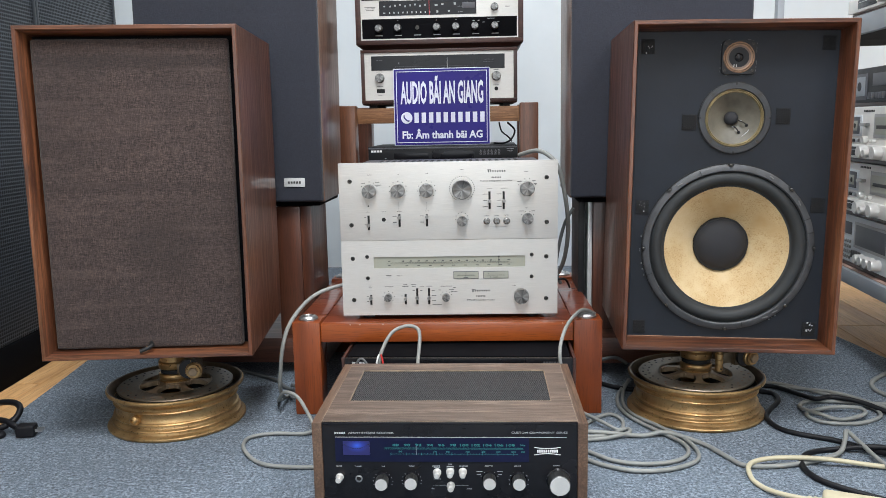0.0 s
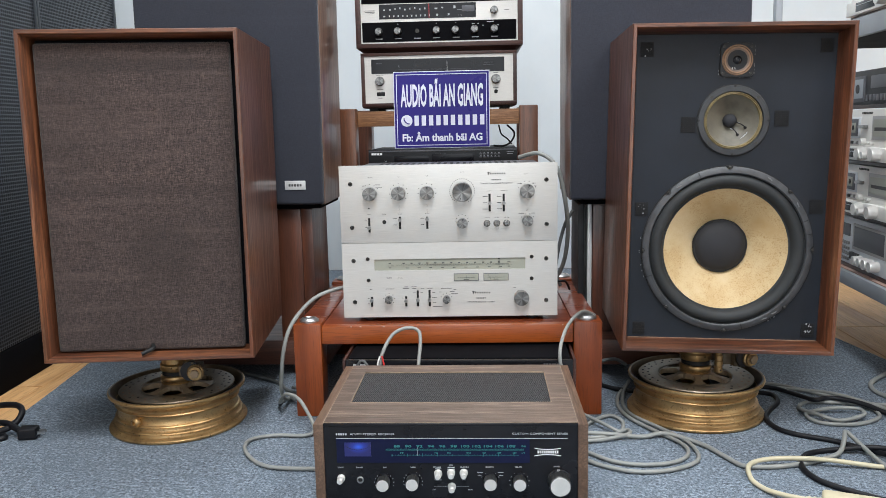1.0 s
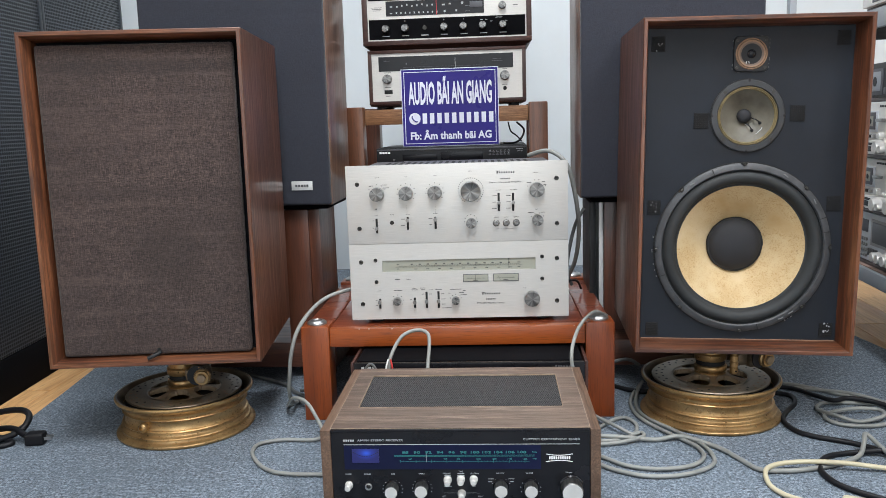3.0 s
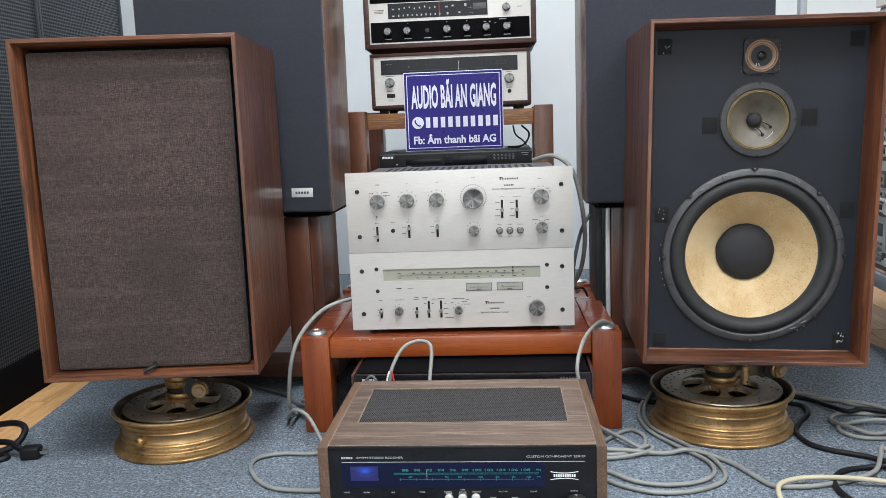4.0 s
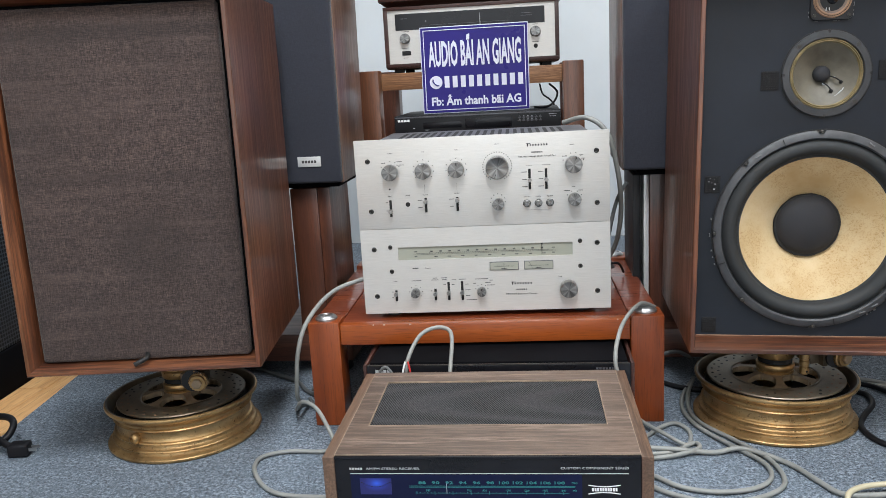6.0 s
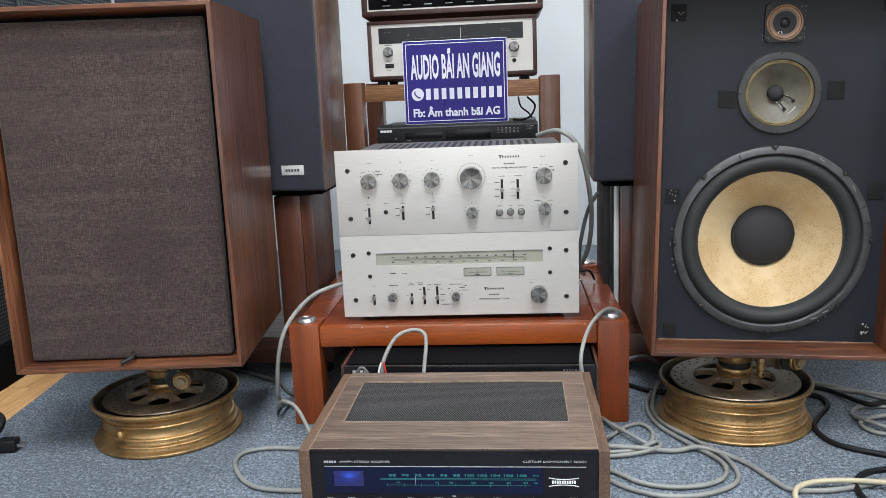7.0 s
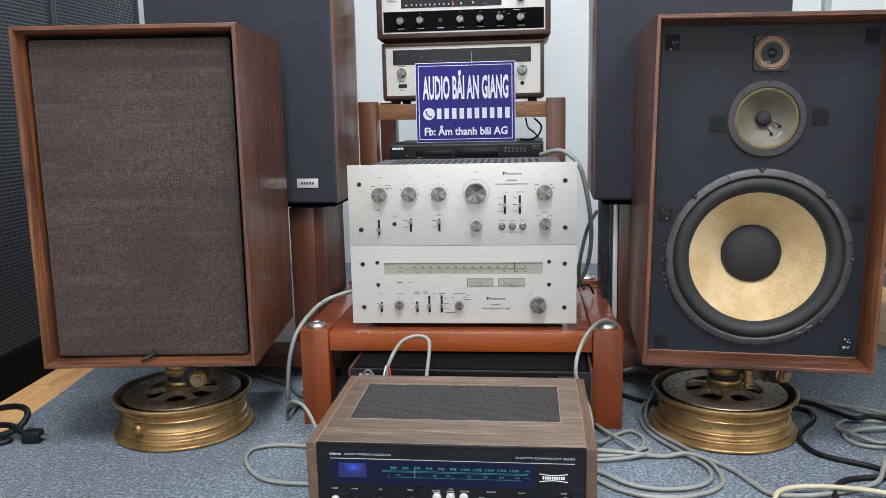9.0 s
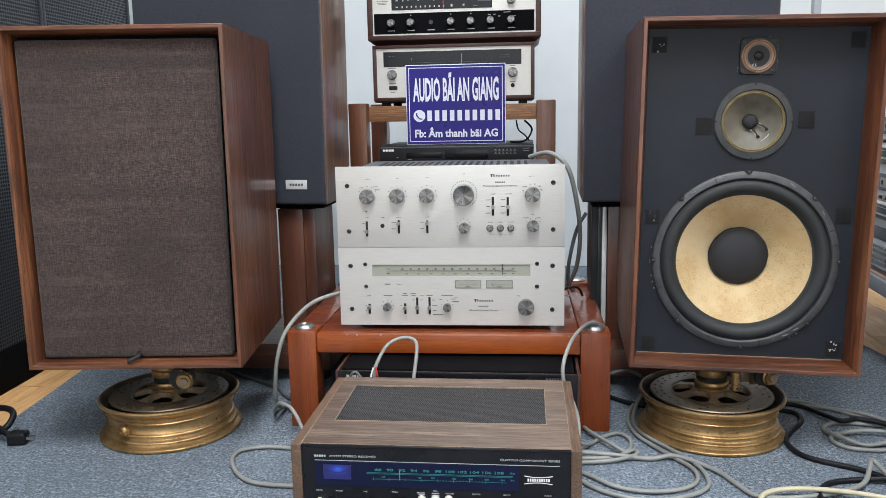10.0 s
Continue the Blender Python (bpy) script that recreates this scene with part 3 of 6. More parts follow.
mid = part("midrange", lathe([(0.052, -0.008), (0.0650, 0), (0.0650, 0.003), (0.0636, 0.0046), (0.0545, 0.0052), (0.0528, 0.0022), (0.052, -0.002)], 64), MID_RING, right, "midrange driver with a black metal ring", front(MX, BY - 0.0005, MZ))
part("shadow_gasket", lathe([(0.0668, 0.0), (0.0668, 0.0010), (0.0648, 0.0012)], 64), SLOT, mid)
part("edge", lathe([(0.0530, 0.002), (0.0512, 0.0036), (0.0500, 0.0018), (0.0488, 0.0030), (0.0472, -0.0008)], 56), MID_EDGE, mid, "yellowed pleated edge")
part("cone", lathe([(0.0480, -0.0005), (0.034, -0.012), (0.022, -0.021), (0.011, -0.027)], 48), MID_CONE, mid, "grey-beige translucent paper cone")
part("dust_cap", lathe([(0.0125, -0.0265), (0.0125, -0.0200), (0.0105, -0.0165), (0.0060, -0.0140), (0, -0.0132)], 32), CAP, mid)
for (ax, az), (bx, bz) in (((0.011, -0.003), (0.027, -0.013)), ((0.001, -0.012), (0.013, -0.026))):
    part("lead_wire", tube([(ax, az, -0.022), ((ax + bx) / 2, (az + bz) / 2 + 0.001, -0.011), (bx, bz, -0.0115)], 0.0010, 6, 5), SLOT, mid)
    part("glue_drop", lathe([(0.0030, -0.001), (0.0024, 0.0012), (0, 0.0018)], 12), SLOT, mid, "", pose(bx, bz, -0.0145 if bx > 0.02 else -0.0125))
    part("glue_trail", tube([(ax * 1.25, az * 1.25, -0.0190), ((ax + bx) / 2 - 0.001, (az + bz) / 2 + 0.003, -0.0165)], 0.0008, 6), GREY_INK, mid)
for k in range(3):
    part("pencil_mark", boxed(-0.0008, 0.0008, -0.0034, 0.0034, 0, 0.0006, 0.0003), GREY_INK, mid, "white pencil mark", pose(0.020 + 0.0040 * k, -0.0320 + 0.0040 * k, -0.0095, 0, 0, -55 + 14 * k))
for i in range(8):
    a = 2 * math.pi * i / 8
    if i % 2:
        part("bolt", lathe([(0.0032, 0), (0.0032, 0.0012), (0.0018, 0.0016), (0, 0.0010)], 10), DULL_STEEL, mid, "", pose(0.0596 * math.cos(a), 0.0596 * math.sin(a), 0.0044))
    else:
        part("bolt_notch", boxed(0.0600, 0.0655, -0.0022, 0.0022, 0.0020, 0.0048, 0.0008), SLOT, mid, "", pose(0, 0, 0, 0, 0, 45 * i))

bm = bmesh.new()                                     # square plate with well rounded corners
rim_lo, rim_hi = [], []
for cx, cy, a0 in ((0.0215, 0.0215, 0), (-0.0215, 0.0215, 90), (-0.0215, -0.0215, 180), (0.0215, -0.0215, 270)):
    for k in range(6):
        q = radians(a0 + 18 * k)
        rim_lo.append(bm.verts.new((cx + 0.0095 * math.cos(q), cy + 0.0095 * math.sin(q), 0)))
        rim_hi.append(bm.verts.new((cx + 0.0085 * math.cos(q), cy + 0.0085 * math.sin(q), 0.0035)))
bm.faces.new(rim_hi)
bm.faces.new(rim_lo[::-1])
for i in range(len(rim_lo)):
    j = (i + 1) % len(rim_lo)
    bm.faces.new((rim_lo[i], rim_lo[j], rim_hi[j], rim_hi[i]))
tw = part("tweeter", bm, CASE_BLACK, right, "small cone tweeter on a square black plate", front(TX, BY - 0.0005, TZ))
part("cone_ring", lathe([(0.0280, 0.0034), (0.0272, 0.0050), (0.0262, 0.0056), (0.0252, 0.0048)], 48), TAN_RING, tw, "tan foam ring")
part("groove", lathe([(0.0254, 0.0046), (0.0244, 0.0038)], 48), SLOT, tw)
part("cone_edge", lathe([(0.0246, 0.0040), (0.0236, 0.0054), (0.0222, 0.0052), (0.0208, 0.0042)], 48), TAN_RING, tw, "tan foam ring")
part("cone", lathe([(0.0212, 0.0046), (0.0130, 0.0018), (0.0085, 0.0004), (0.0065, 0.0004)], 40), TWEET, tw, "grey-brown paper cone")
part("dust_cap", lathe([(0.0082, 0.0004), (0.0080, 0.0040), (0.0060, 0.0062), (0.0030, 0.0072), (0, 0.0074)], 24), FACE_BLACK, tw, "shiny black dome")
for k in range(2):
    part("pencil_mark", boxed(-0.0006, 0.0006, -0.0022, 0.0022, 0.0048, 0.0056), GREY_INK, tw, "", pose(-0.0088 + 0.0045 * k, -0.0150, 0, 0, 0, 25 * k - 10))
for sx in (-1, 1):
    for sz in (-1, 1):
        part("screw", lathe([(0.0026, 0), (0.0026, 0.0012), (0.0014, 0.0016), (0, 0.0010)], 10), DULL_STEEL, tw, "", pose(sx * 0.0245, sz * 0.0240, 0.0034))


def hook_pad(vx, vz, s):
    """A square of hook tape: a backing with rows of small stubs."""
    pad = part("hook_tape_pad", boxed(vx - s, vx + s, BY - 0.0016, BY + 0.0002, vz - s * 1.1, vz + s * 1.1, 0.0005), VELCRO, right, "square black hook tape pad")
    bm = bmesh.new()
    for i in range(7):
        for k in range(8):
            hx, hz = vx + s * (i - 3) * 0.28, vz + s * 1.1 * (k - 3.5) * 0.245
            box(bm, hx - s * 0.09, hx + s * 0.09, BY - 0.0026, BY - 0.0014, hz - s * 0.06, hz + s * 0.06)
    tagged(part("hook_pile", bm, VELCRO, pad), kind="stuff")


for vx, vz, s in ((-0.1609, 0.5642, 0.0120), (0.1608, 0.5690, 0.0115), (-0.0803, 0.4262, 0.0130), (0.0884, 0.4377, 0.0130), (-0.1598, 0.2667, 0.0120), (0.1610, 0.2738, 0.0125), (-0.1573, 0.0335, 0.0115), (0.1610, 0.0355, 0.0120)):
    hook_pad(vx, vz, s)
# tan strip paints the bright line where overhead light meets the inner edge
part("worn_edge", boxed(-0.1770, 0.1770, RECESS - 0.0022, RECESS - 0.0004, 0.0149, 0.0160), TAN_RING, right, "pale strip for the light on the frame's inner edge")
rng = random.Random(5)
for vx, vz, n in ((0.1610, 0.0400, 12), (-0.1598, 0.2680, 6), (-0.1590, 0.5560, 5)):
    bm = bmesh.new()
    for _ in range(n):
        px, pz, s = vx + rng.uniform(-0.006, 0.006), vz + rng.uniform(-0.010, 0.010), rng.uniform(0.0004, 0.0012)
        box(bm, px - s, px + s, BY - 0.0030, BY - 0.0020, pz - s * rng.uniform(0.6, 2), pz + s)
    part("glue_residue", bm, GREY_INK, right, "white torn glue residue")
for k in range(26):
    side, u, s = rng.randrange(4), rng.uniform(-0.027, 0.027), rng.uniform(0.0003, 0.0008)
    px, pz = ((u, 0.0318), (u, -0.0318), (0.0318, u), (-0.0318, u))[side]
    ax, az = (s * 2.4, s * 0.5) if side < 2 else (s * 0.5, s * 2.4)
    part("paint_chip", boxed(TX + px - ax, TX + px + ax, BY - 0.0009, BY + 0.0003, TZ + pz - az, TZ + pz + az), WORN_EDGE, right)
bm = bmesh.new()
for a in (170, 178, 191, 197, 303, 310):
    for _ in range(2):
        q, r = radians(a + rng.uniform(-5, 5)), 0.1614 + rng.uniform(0, 0.003) ** 1.2
        px, pz, s = WX + r * math.cos(q), WZ + r * math.sin(q), rng.uniform(0.0004, 0.0011)
        box(bm, px - s, px + s, BY - 0.0010, BY + 0.0003, pz - s * 1.8, pz + s)
tagged(part("chipped_paint", bm, WORN_EDGE, right, "chipped paint round the woofer"), kind="stuff")


# ---- gold wheel stands ----
def spoked_carrier():
    """Cast carrier between hub and disc, with six rounded windows through it."""
    bm = bmesh.new()
    n, rows = 192, 17
    top, low = [], []
    for k in range(rows):
        u = k / (rows - 1)
        r = 0.029 + 0.047 * u
        z = 0.0925 - 0.0095 * u
        top.append([bm.verts.new((r * math.cos(2 * math.pi * i / n), r * math.sin(2 * math.pi * i / n), z)) for i in range(n)])
        low.append([bm.verts.new((r * math.cos(2 * math.pi * i / n), r * math.sin(2 * math.pi * i / n), z - 0.010)) for i in range(n)])

    def cut(i, k):
        u = ((k + 0.5) / (rows - 1) - 0.52) / 0.39
        return abs(u) < 1 and abs(((i + 0.5) % 32) / 32 - 0.5) < 0.37 * (1 - u ** 4) ** 0.5

    for k in range(rows - 1):
        for i in range(n):
            j = (i + 1) % n
            if cut(i, k):
                continue
            bm.faces.new((top[k][i], top[k][j], top[k + 1][j], top[k + 1][i]))
            bm.faces.new((low[k][i], low[k + 1][i], low[k + 1][j], low[k][j]))
            for di, dk, e in ((0, -1, ((k, i), (k, j))), (0, 1, ((k + 1, j), (k + 1, i))), (-1, 0, ((k + 1, i), (k, i))), (1, 0, ((k, j), (k + 1, j)))):
                kk, ii = k + dk, (i + di) % n
                if not 0 <= kk < rows - 1 or cut(ii, kk):
                    (p, q), (v, w) = e
                    bm.faces.new((top[p][q], low[p][q], low[v][w], top[v][w]))
    bmesh.ops.remove_doubles(bm, verts=bm.verts[:], dist=1e-6)
    loose = [v for v in bm.verts if not v.link_faces]
    bmesh.ops.delete(bm, geom=loose, context="VERTS")
    for _ in range(4):
        bmesh.ops.smooth_vert(bm, verts=[v for v in bm.verts if 0.0305 < v.co.xy.length < 0.0745], factor=0.5, use_axis_x=True, use_axis_y=True)
    return bm


def wheel_stand(m, knob_side, top, disc_material):
    """top: height of the plate that carries the speaker."""
    w = thing("wheel_stand", m, "gold painted motorcycle wheel used as a speaker stand", "stand", "pair of wheel stands")
    rim = [(0.116, 0.0), (0.136, 0.0), (0.1385, 0.0025), (0.1385, 0.0055), (0.1365, 0.0075), (0.1310, 0.0085), (0.1280, 0.0105), (0.1272, 0.0145), (0.1290, 0.0155), (0.1300, 0.0172), (0.1290, 0.0190), (0.1250, 0.0200), (0.1222, 0.0225), (0.1215, 0.0268), (0.1238, 0.0278), (0.1252, 0.0298), (0.1240, 0.0318), (0.1205, 0.0328), (0.1190, 0.0355), (0.1185, 0.0480), (0.1195, 0.0505), (0.1232, 0.0515), (0.1250, 0.0535), (0.1238, 0.0556), (0.1215, 0.0566), (0.1215, 0.0620), (0.1250, 0.0660), (0.1320, 0.0700), (0.1365, 0.0735), (0.1375, 0.0770), (0.1366, 0.0795), (0.1345, 0.0805), (0.1318, 0.0785), (0.129, 0.0720), (0.123, 0.0640), (0.119, 0.0540), (0.116, 0.0400), (0.116, 0.0051)]
    part("rim", lathe(rim, 96), GOLD, w, "chipped gold painted rim")
    part("rim_inside", lathe([(0.1344, 0.0809), (0.1315, 0.0800), (0.1287, 0.0735), (0.1232, 0.0652), (0.1190, 0.0555), (0.1165, 0.0415)], 96), DARK_BRONZE, w, "dark bare inside of the rim")
    disc = bmesh.new()
    N = 96
    rings = []
    for r, h in ((0.0745, 0.0735), (0.0745, 0.0778), (0.1145, 0.0778), (0.1160, 0.0760), (0.1145, 0.0735)):
        rings.append([disc.verts.new((r * math.cos(2 * math.pi * i / N), r * math.sin(2 * math.pi * i / N), h)) for i in range(N)])
    for a, b in zip(rings, rings[1:] + rings[:1]):
        for i in range(N):
            disc.faces.new((a[i], a[(i + 1) % N], b[(i + 1) % N], b[i]))
    d = part("brake_disc", disc, disc_material, w, "bronze brake disc with drilled holes")
    hole = lathe([(0.0023, 0.0), (0.0023, 0.0005), (0, 0.0005)], 10)
    for i in range(30):
        for k in range(2):
            a, r = 2 * math.pi * (i + 0.45 * k) / 30, 0.0955 + 0.0110 * k
            pale = math.sin(a) < -0.15 and (i + k) % 4
            part("drilled_hole", hole.copy(), TAN_RING if pale else SLOT, d, "", pose(r * math.cos(a), r * math.sin(a), 0.0778))
    hole.free()
    part("carrier", spoked_carrier(), BRONZE, w, "bronze cast carrier with six rounded windows", pose(0, 0, -0.006, 0, 0, 9))
    part("carrier_lip", lathe([(0.0735, 0.0740), (0.0765, 0.0778), (0.0768, 0.0786), (0.0745, 0.0790), (0.0725, 0.0780), (0.0725, 0.0740)], 72), disc_material, w)
    # black sheet set high in the well to give its deep shade
    part("well_floor", lathe([(0.1190, 0.0560), (0.1100, 0.0600), (0.03, 0.0620)], 48), SLOT, w, "black sheet for the shade inside the wheel")
    h = top - 0.1665
    part("hub", lathe([(0, 0.078), (0.0325, 0.080), (0.0320, 0.0875), (0.0300, 0.0890), (0.0312, 0.0900), (0.0322, 0.0915), (0.0322, 0.1000), (0.0308, 0.1020), (0.0250, 0.1024), (0.0250, 0.1120), (0.0308, 0.1126), (0.0320, 0.1142), (0.0320, 0.1250), (0.0304, 0.1268), (0.0285, 0.1280), (0.0285, 0.152 + h), (0, 0.152 + h)], 56), GOLD, w, "stepped gold hub")
    part("dark_ring", lathe([(0.0248, 0.1025), (0.0284, 0.1032), (0.0284, 0.1113), (0.0248, 0.1119)], 48), SLOT, w, "black ring in the hub")
    part("top_plate", lathe([(0, 0.1515 + h), (0.100, 0.1610 + h), (0.108, 0.1635 + h), (0.108, 0.1665 + h), (0, 0.1665 + h)], 64), GOLD, w, "round gold plate under the speaker")
    kx, ky = 0.058 * knob_side, -0.078
    part("bracket", boxed(kx - 0.012, kx - 0.002, ky + 0.008, ky + 0.040, 0.110, 0.148, 0.003), DARK_BRONZE, w)
    part("clamp_arm", boxed(kx - 0.030, kx + 0.010, ky + 0.020, ky + 0.060, 0.112, 0.135, 0.003), DARK_BRONZE, w)
    k = part("toothed_nut", lathe([(0.0168, 0), (0.0168, 0.008), (0.0140, 0.0095), (0.0132, 0.0135), (0, 0.0135)], 44, 1), GOLD, w, "toothed round nut", front(kx + 0.014, ky + 0.002, 0.129) @ pose(0, 0, 0, 0, 10 * knob_side, 0))
    part("bolt_head", lathe([(0.0090, 0.013), (0.0090, 0.0185), (0.0076, 0.0195), (0, 0.0195)], 6), BRONZE, k)
    part("chain_guard", lathe([(0.0195, -0.001), (0.0195, 0.003), (0.0, 0.003)], 40), CASE_BLACK, k, "black toothed ring behind the nut", pose(-0.010 * knob_side, 0.002, 0))
    for i in range(9):
        a = radians(75 + 26 * i)
        part("rivet", lathe([(0.0016, 0.003), (0.0016, 0.0040), (0, 0.0044)], 8), GOLD, w, "", front(kx + 0.014, ky + 0.002, 0.129) @ pose(-0.010 + 0.0172 * math.cos(a), 0.002 + 0.0172 * math.sin(a), 0))
    return w


ws = wheel_stand(pose(-0.576, 1.568, 0.0005, 0, 0, 0), 1, 0.1762, DARK_BRONZE)
v = part("valve", lathe([(0.0100, -0.006), (0.0100, 0.003), (0.0082, 0.006), (0.0045, 0.0075), (0.0042, 0.003), (0, 0.003)], 24), GOLD, ws, "round valve nut on the rim", Matrix.Rotation(radians(-18), 4, "Z") @ front(0, -0.1235, 0.0385))
ws2 = wheel_stand(pose(0.507, 1.640, 0.0005, 0, 0, 15), 1, 0.1667, DISC_GREY)
part("sleeve", lathe([(0, 0.1000), (0.0062, 0.1000), (0.0080, 0.1020), (0.0080, 0.1120), (0.0070, 0.1130), (0.0070, 0.1150), (0.0080, 0.1160), (0.0080, 0.1240), (0.0070, 0.1250), (0.0070, 0.1270), (0.0080, 0.1280), (0.0080, 0.1360), (0.0055, 0.1380), (0.0055, 0.1500), (0, 0.1500)], 20), GOLD, ws2, "grooved gold sleeve", pose(0.014, -0.066, 0))
part("sleeve_hole", lathe([(0.0018, 0), (0.0018, 0.0006), (0, 0.0006)], 10), SLOT, ws2, "", front(0.014, -0.0738, 0.1065))
for a in (-112, -104, -92, -79):
    part("stamped_ring", lathe([(0.0036, 0.0), (0.0036, 0.0016), (0.0026, 0.0016), (0.0026, 0.0)], 18), GOLD, ws2, "", Matrix.Rotation(radians(a + 90 - 15), 4, "Z") @ front(0, -0.1205, 0.0410))


# ---- rear speakers on wooden stands ----
def rear_speaker(m, W, H, D, badge, group):
    sp = thing("rear_speaker", m, "tall black-fronted bookshelf speaker with wood veneer sides", "speaker", group)
    part("cabinet", boxed(-W / 2, W / 2, 0.022, D, 0, H, 0.003), ONKYO_SIDE, sp, "brown wood veneer cabinet")
    part("grille", boxed(-W / 2 + 0.001, W / 2 - 0.001, 0, 0.021, 0.002, H - 0.002, 0.007, 3), BLACK_CLOTH, sp, "black cloth grille")
    if badge is not None:
        bx, bz = badge
        b = part("badge", boxed(bx - 0.0245, bx + 0.0245, -0.0022, 0.001, bz - 0.0105, bz + 0.0105, 0.0006), BADGE, sp, "small silver name badge")
        bars("print", [(bx - 0.013 + 0.0065 * i, bz, 0.0046, 0.0055) for i in range(5)], FAINT_INK, b, -0.0024, kind="stuff")
    return sp


rear_speaker(pose(-0.527, 1.853, 0.424, 0, 0.5, 1.5), 0.429, 0.72, 0.27, (0.148, 0.048), "rear speakers")
rear_speaker(pose(0.465, 1.858, 0.424, 0, 0, -0.6), 0.398, 0.72, 0.34, None, "rear speakers")


def wooden_stand(m, posts, base, label):
    st = thing("speaker_stand", m, label, "stand", "wooden speaker stands")
    # the board's black includes the shadow under the speaker
    part("top_board", boxed(base[0] + 0.012, base[1] - 0.012, 0.045, 0.26, 0.4105, 0.4235, 0.002), MATT_BLACK, st, "matt black top board with the speaker's shadow in its colour")
    part("base_board", boxed(base[0], base[1], 0.0, 0.30, 0.030, 0.092, 0.003), FRAME_WOOD_X, st)
    for fx in (base[0] + 0.03, base[1] - 0.03):
        for fy in (0.04, 0.26):
            part("foot", lathe([(0.016, 0), (0.018, 0.005), (0.018, 0.03), (0, 0.03)], 20), CASE_BLACK, st, "", pose(fx, fy, 0))
    for x0, x1, y0, y1, mt in posts:
        part("post", boxed(x0, x1, y0, y1, 0.092, 0.4105, 0.002), mt, st)
    return st


wooden_stand(pose(-0.523, 1.86, 0), ((0.085, 0.145, 0.03, 0.06, FRAME_WOOD), (0.145, 0.172, 0.035, 0.20, FRAME_WOOD), (-0.145, -0.085, 0.03, 0.06, FRAME_WOOD)), (-0.19, 0.205), "dark mahogany speaker stand with plank posts")
wooden_stand(pose(0.475, 1.86, 0), ((-0.185, -0.170, 0.05, 0.22, CASE_BLACK), (-0.160, -0.149, 0.075, 0.21, BADGE), (-0.147, -0.03, 0.08, 0.20, FRAME_WOOD), (0.08, 0.15, 0.08, 0.20, FRAME_WOOD)), (-0.19, 0.19), "dark wooden speaker stand with a bright metal edge strip")


# ---- low orange table ----
table = thing("low_table", pose(-0.010, 1.598, 0, 0, 0, 1.6), "low orange-brown lacquered wooden table with square legs", "table")
LEGX, DEP = 0.291, 0.52
for sx in (-1, 1):
    for y in (0.0, DEP - 0.058):
        leg = part("leg", boxed(sx * LEGX - 0.029, sx * LEGX + 0.029, y, y + 0.058, 0, 0.200, 0.003), TABLE_LEG, table)
        part("metal_cap", lathe([(0.0205, 0.2), (0.0205, 0.203), (0.016, 0.2075), (0.0115, 0.2085), (0.0105, 0.2065), (0, 0.2068)], 32), STEEL, leg, "domed bright metal cap", pose(sx * LEGX, y + 0.029, 0))
part("tabletop", boxed(-LEGX + 0.0292, LEGX - 0.0292, 0.0285, DEP - 0.006, 0.155, 0.1936, 0.002), TABLE_TOP, table, "glossy red-brown tabletop")
part("front_rail", boxed(-LEGX + 0.0292, LEGX - 0.0292, 0.006, 0.0280, 0.155, 0.194, 0.003), TABLE_WOOD, table, "orange-brown front rail, chipped along its edge")
for sx in (-1, 1):
    part("side_rail", boxed(min(sx * LEGX - 0.028, sx * LEGX + 0.028), max(sx * LEGX - 0.028, sx * LEGX + 0.028), 0.0585, DEP - 0.0585, 0.156, 0.1935, 0.003), TABLE_TOP, table)
chips = random.Random(8)
for k in range(4):
    cx, w = chips.uniform(-0.24, 0.24), chips.uniform(0.0010, 0.0022)
    part("chip", boxed(cx - w, cx + w, 0.0055, 0.0075, 0.1915, 0.1937, 0.0003), BOARD, table, "pale chip in the lacquer")


# ---- hi-fi fronts ----
def knob(parent, x, z, r, depth, y=0.0, tick=True, skirt=False, name="knob", angle=0.0, metal=None):
    prof = [(r * 0.98, 0), (r, 0.001), (r, depth * 0.86), (r * 0.95, depth * 0.97), (r * 0.92, depth), (r * 0.87, depth), (r * 0.85, depth * 0.985), (0, depth * 0.985)]
    if skirt:
        prof = [(r * 1.12, 0), (r * 1.12, depth * 0.3), (r, depth * 0.34)] + prof[2:]
    k = part(name, lathe(prof, 64, 1), metal or TURNED, parent, "", front(x, y, z))
    if tick:
        part("pointer", boxed(-0.0006, 0.0006, r * 0.55, r * 0.92, depth - 0.0003, depth + 0.0003), INK, k, "", pose(0, 0, 0, 0, 0, angle))
    return k


def tick_ring(spots, x, z, r, n, a0=-140, a1=140, size=0.0007):
    for i in range(n):
        a = radians(90 - (a0 + (a1 - a0) * i / (n - 1)))
        spots.append((x + r * math.cos(a), z + r * math.sin(a), size * 1.5, size * 1.5))


def lever(parent, x, z, lo, hi):
    bm = boxed(x - 0.0022, x + 0.0022, -0.0006, 0.0004, lo, hi)
    s = part("switch_slot", bm, SLOT, parent)
    part("switch_lever", lathe([(0.0030, 0), (0.0030, 0.004), (0.0037, 0.006), (0.0037, 0.012), (0.003, 0.0135), (0, 0.0135)], 20), KNURL, s, "", front(x, 0, z))


def socket_screw(parent, x, z, r=0.0045):
    s = part("panel_bolt", lathe([(r, 0), (r, 0.0012), (r * 0.72, 0.0020), (r * 0.55, 0.0014), (r * 0.5, 0.0003), (0, 0.0003)], 24), DULL_STEEL, parent, "", front(x, 0, z))
    part("hex_socket", lathe([(r * 0.5, 0.0004), (r * 0.5, 0.0009), (0, 0.0009)], 6), SLOT, s)


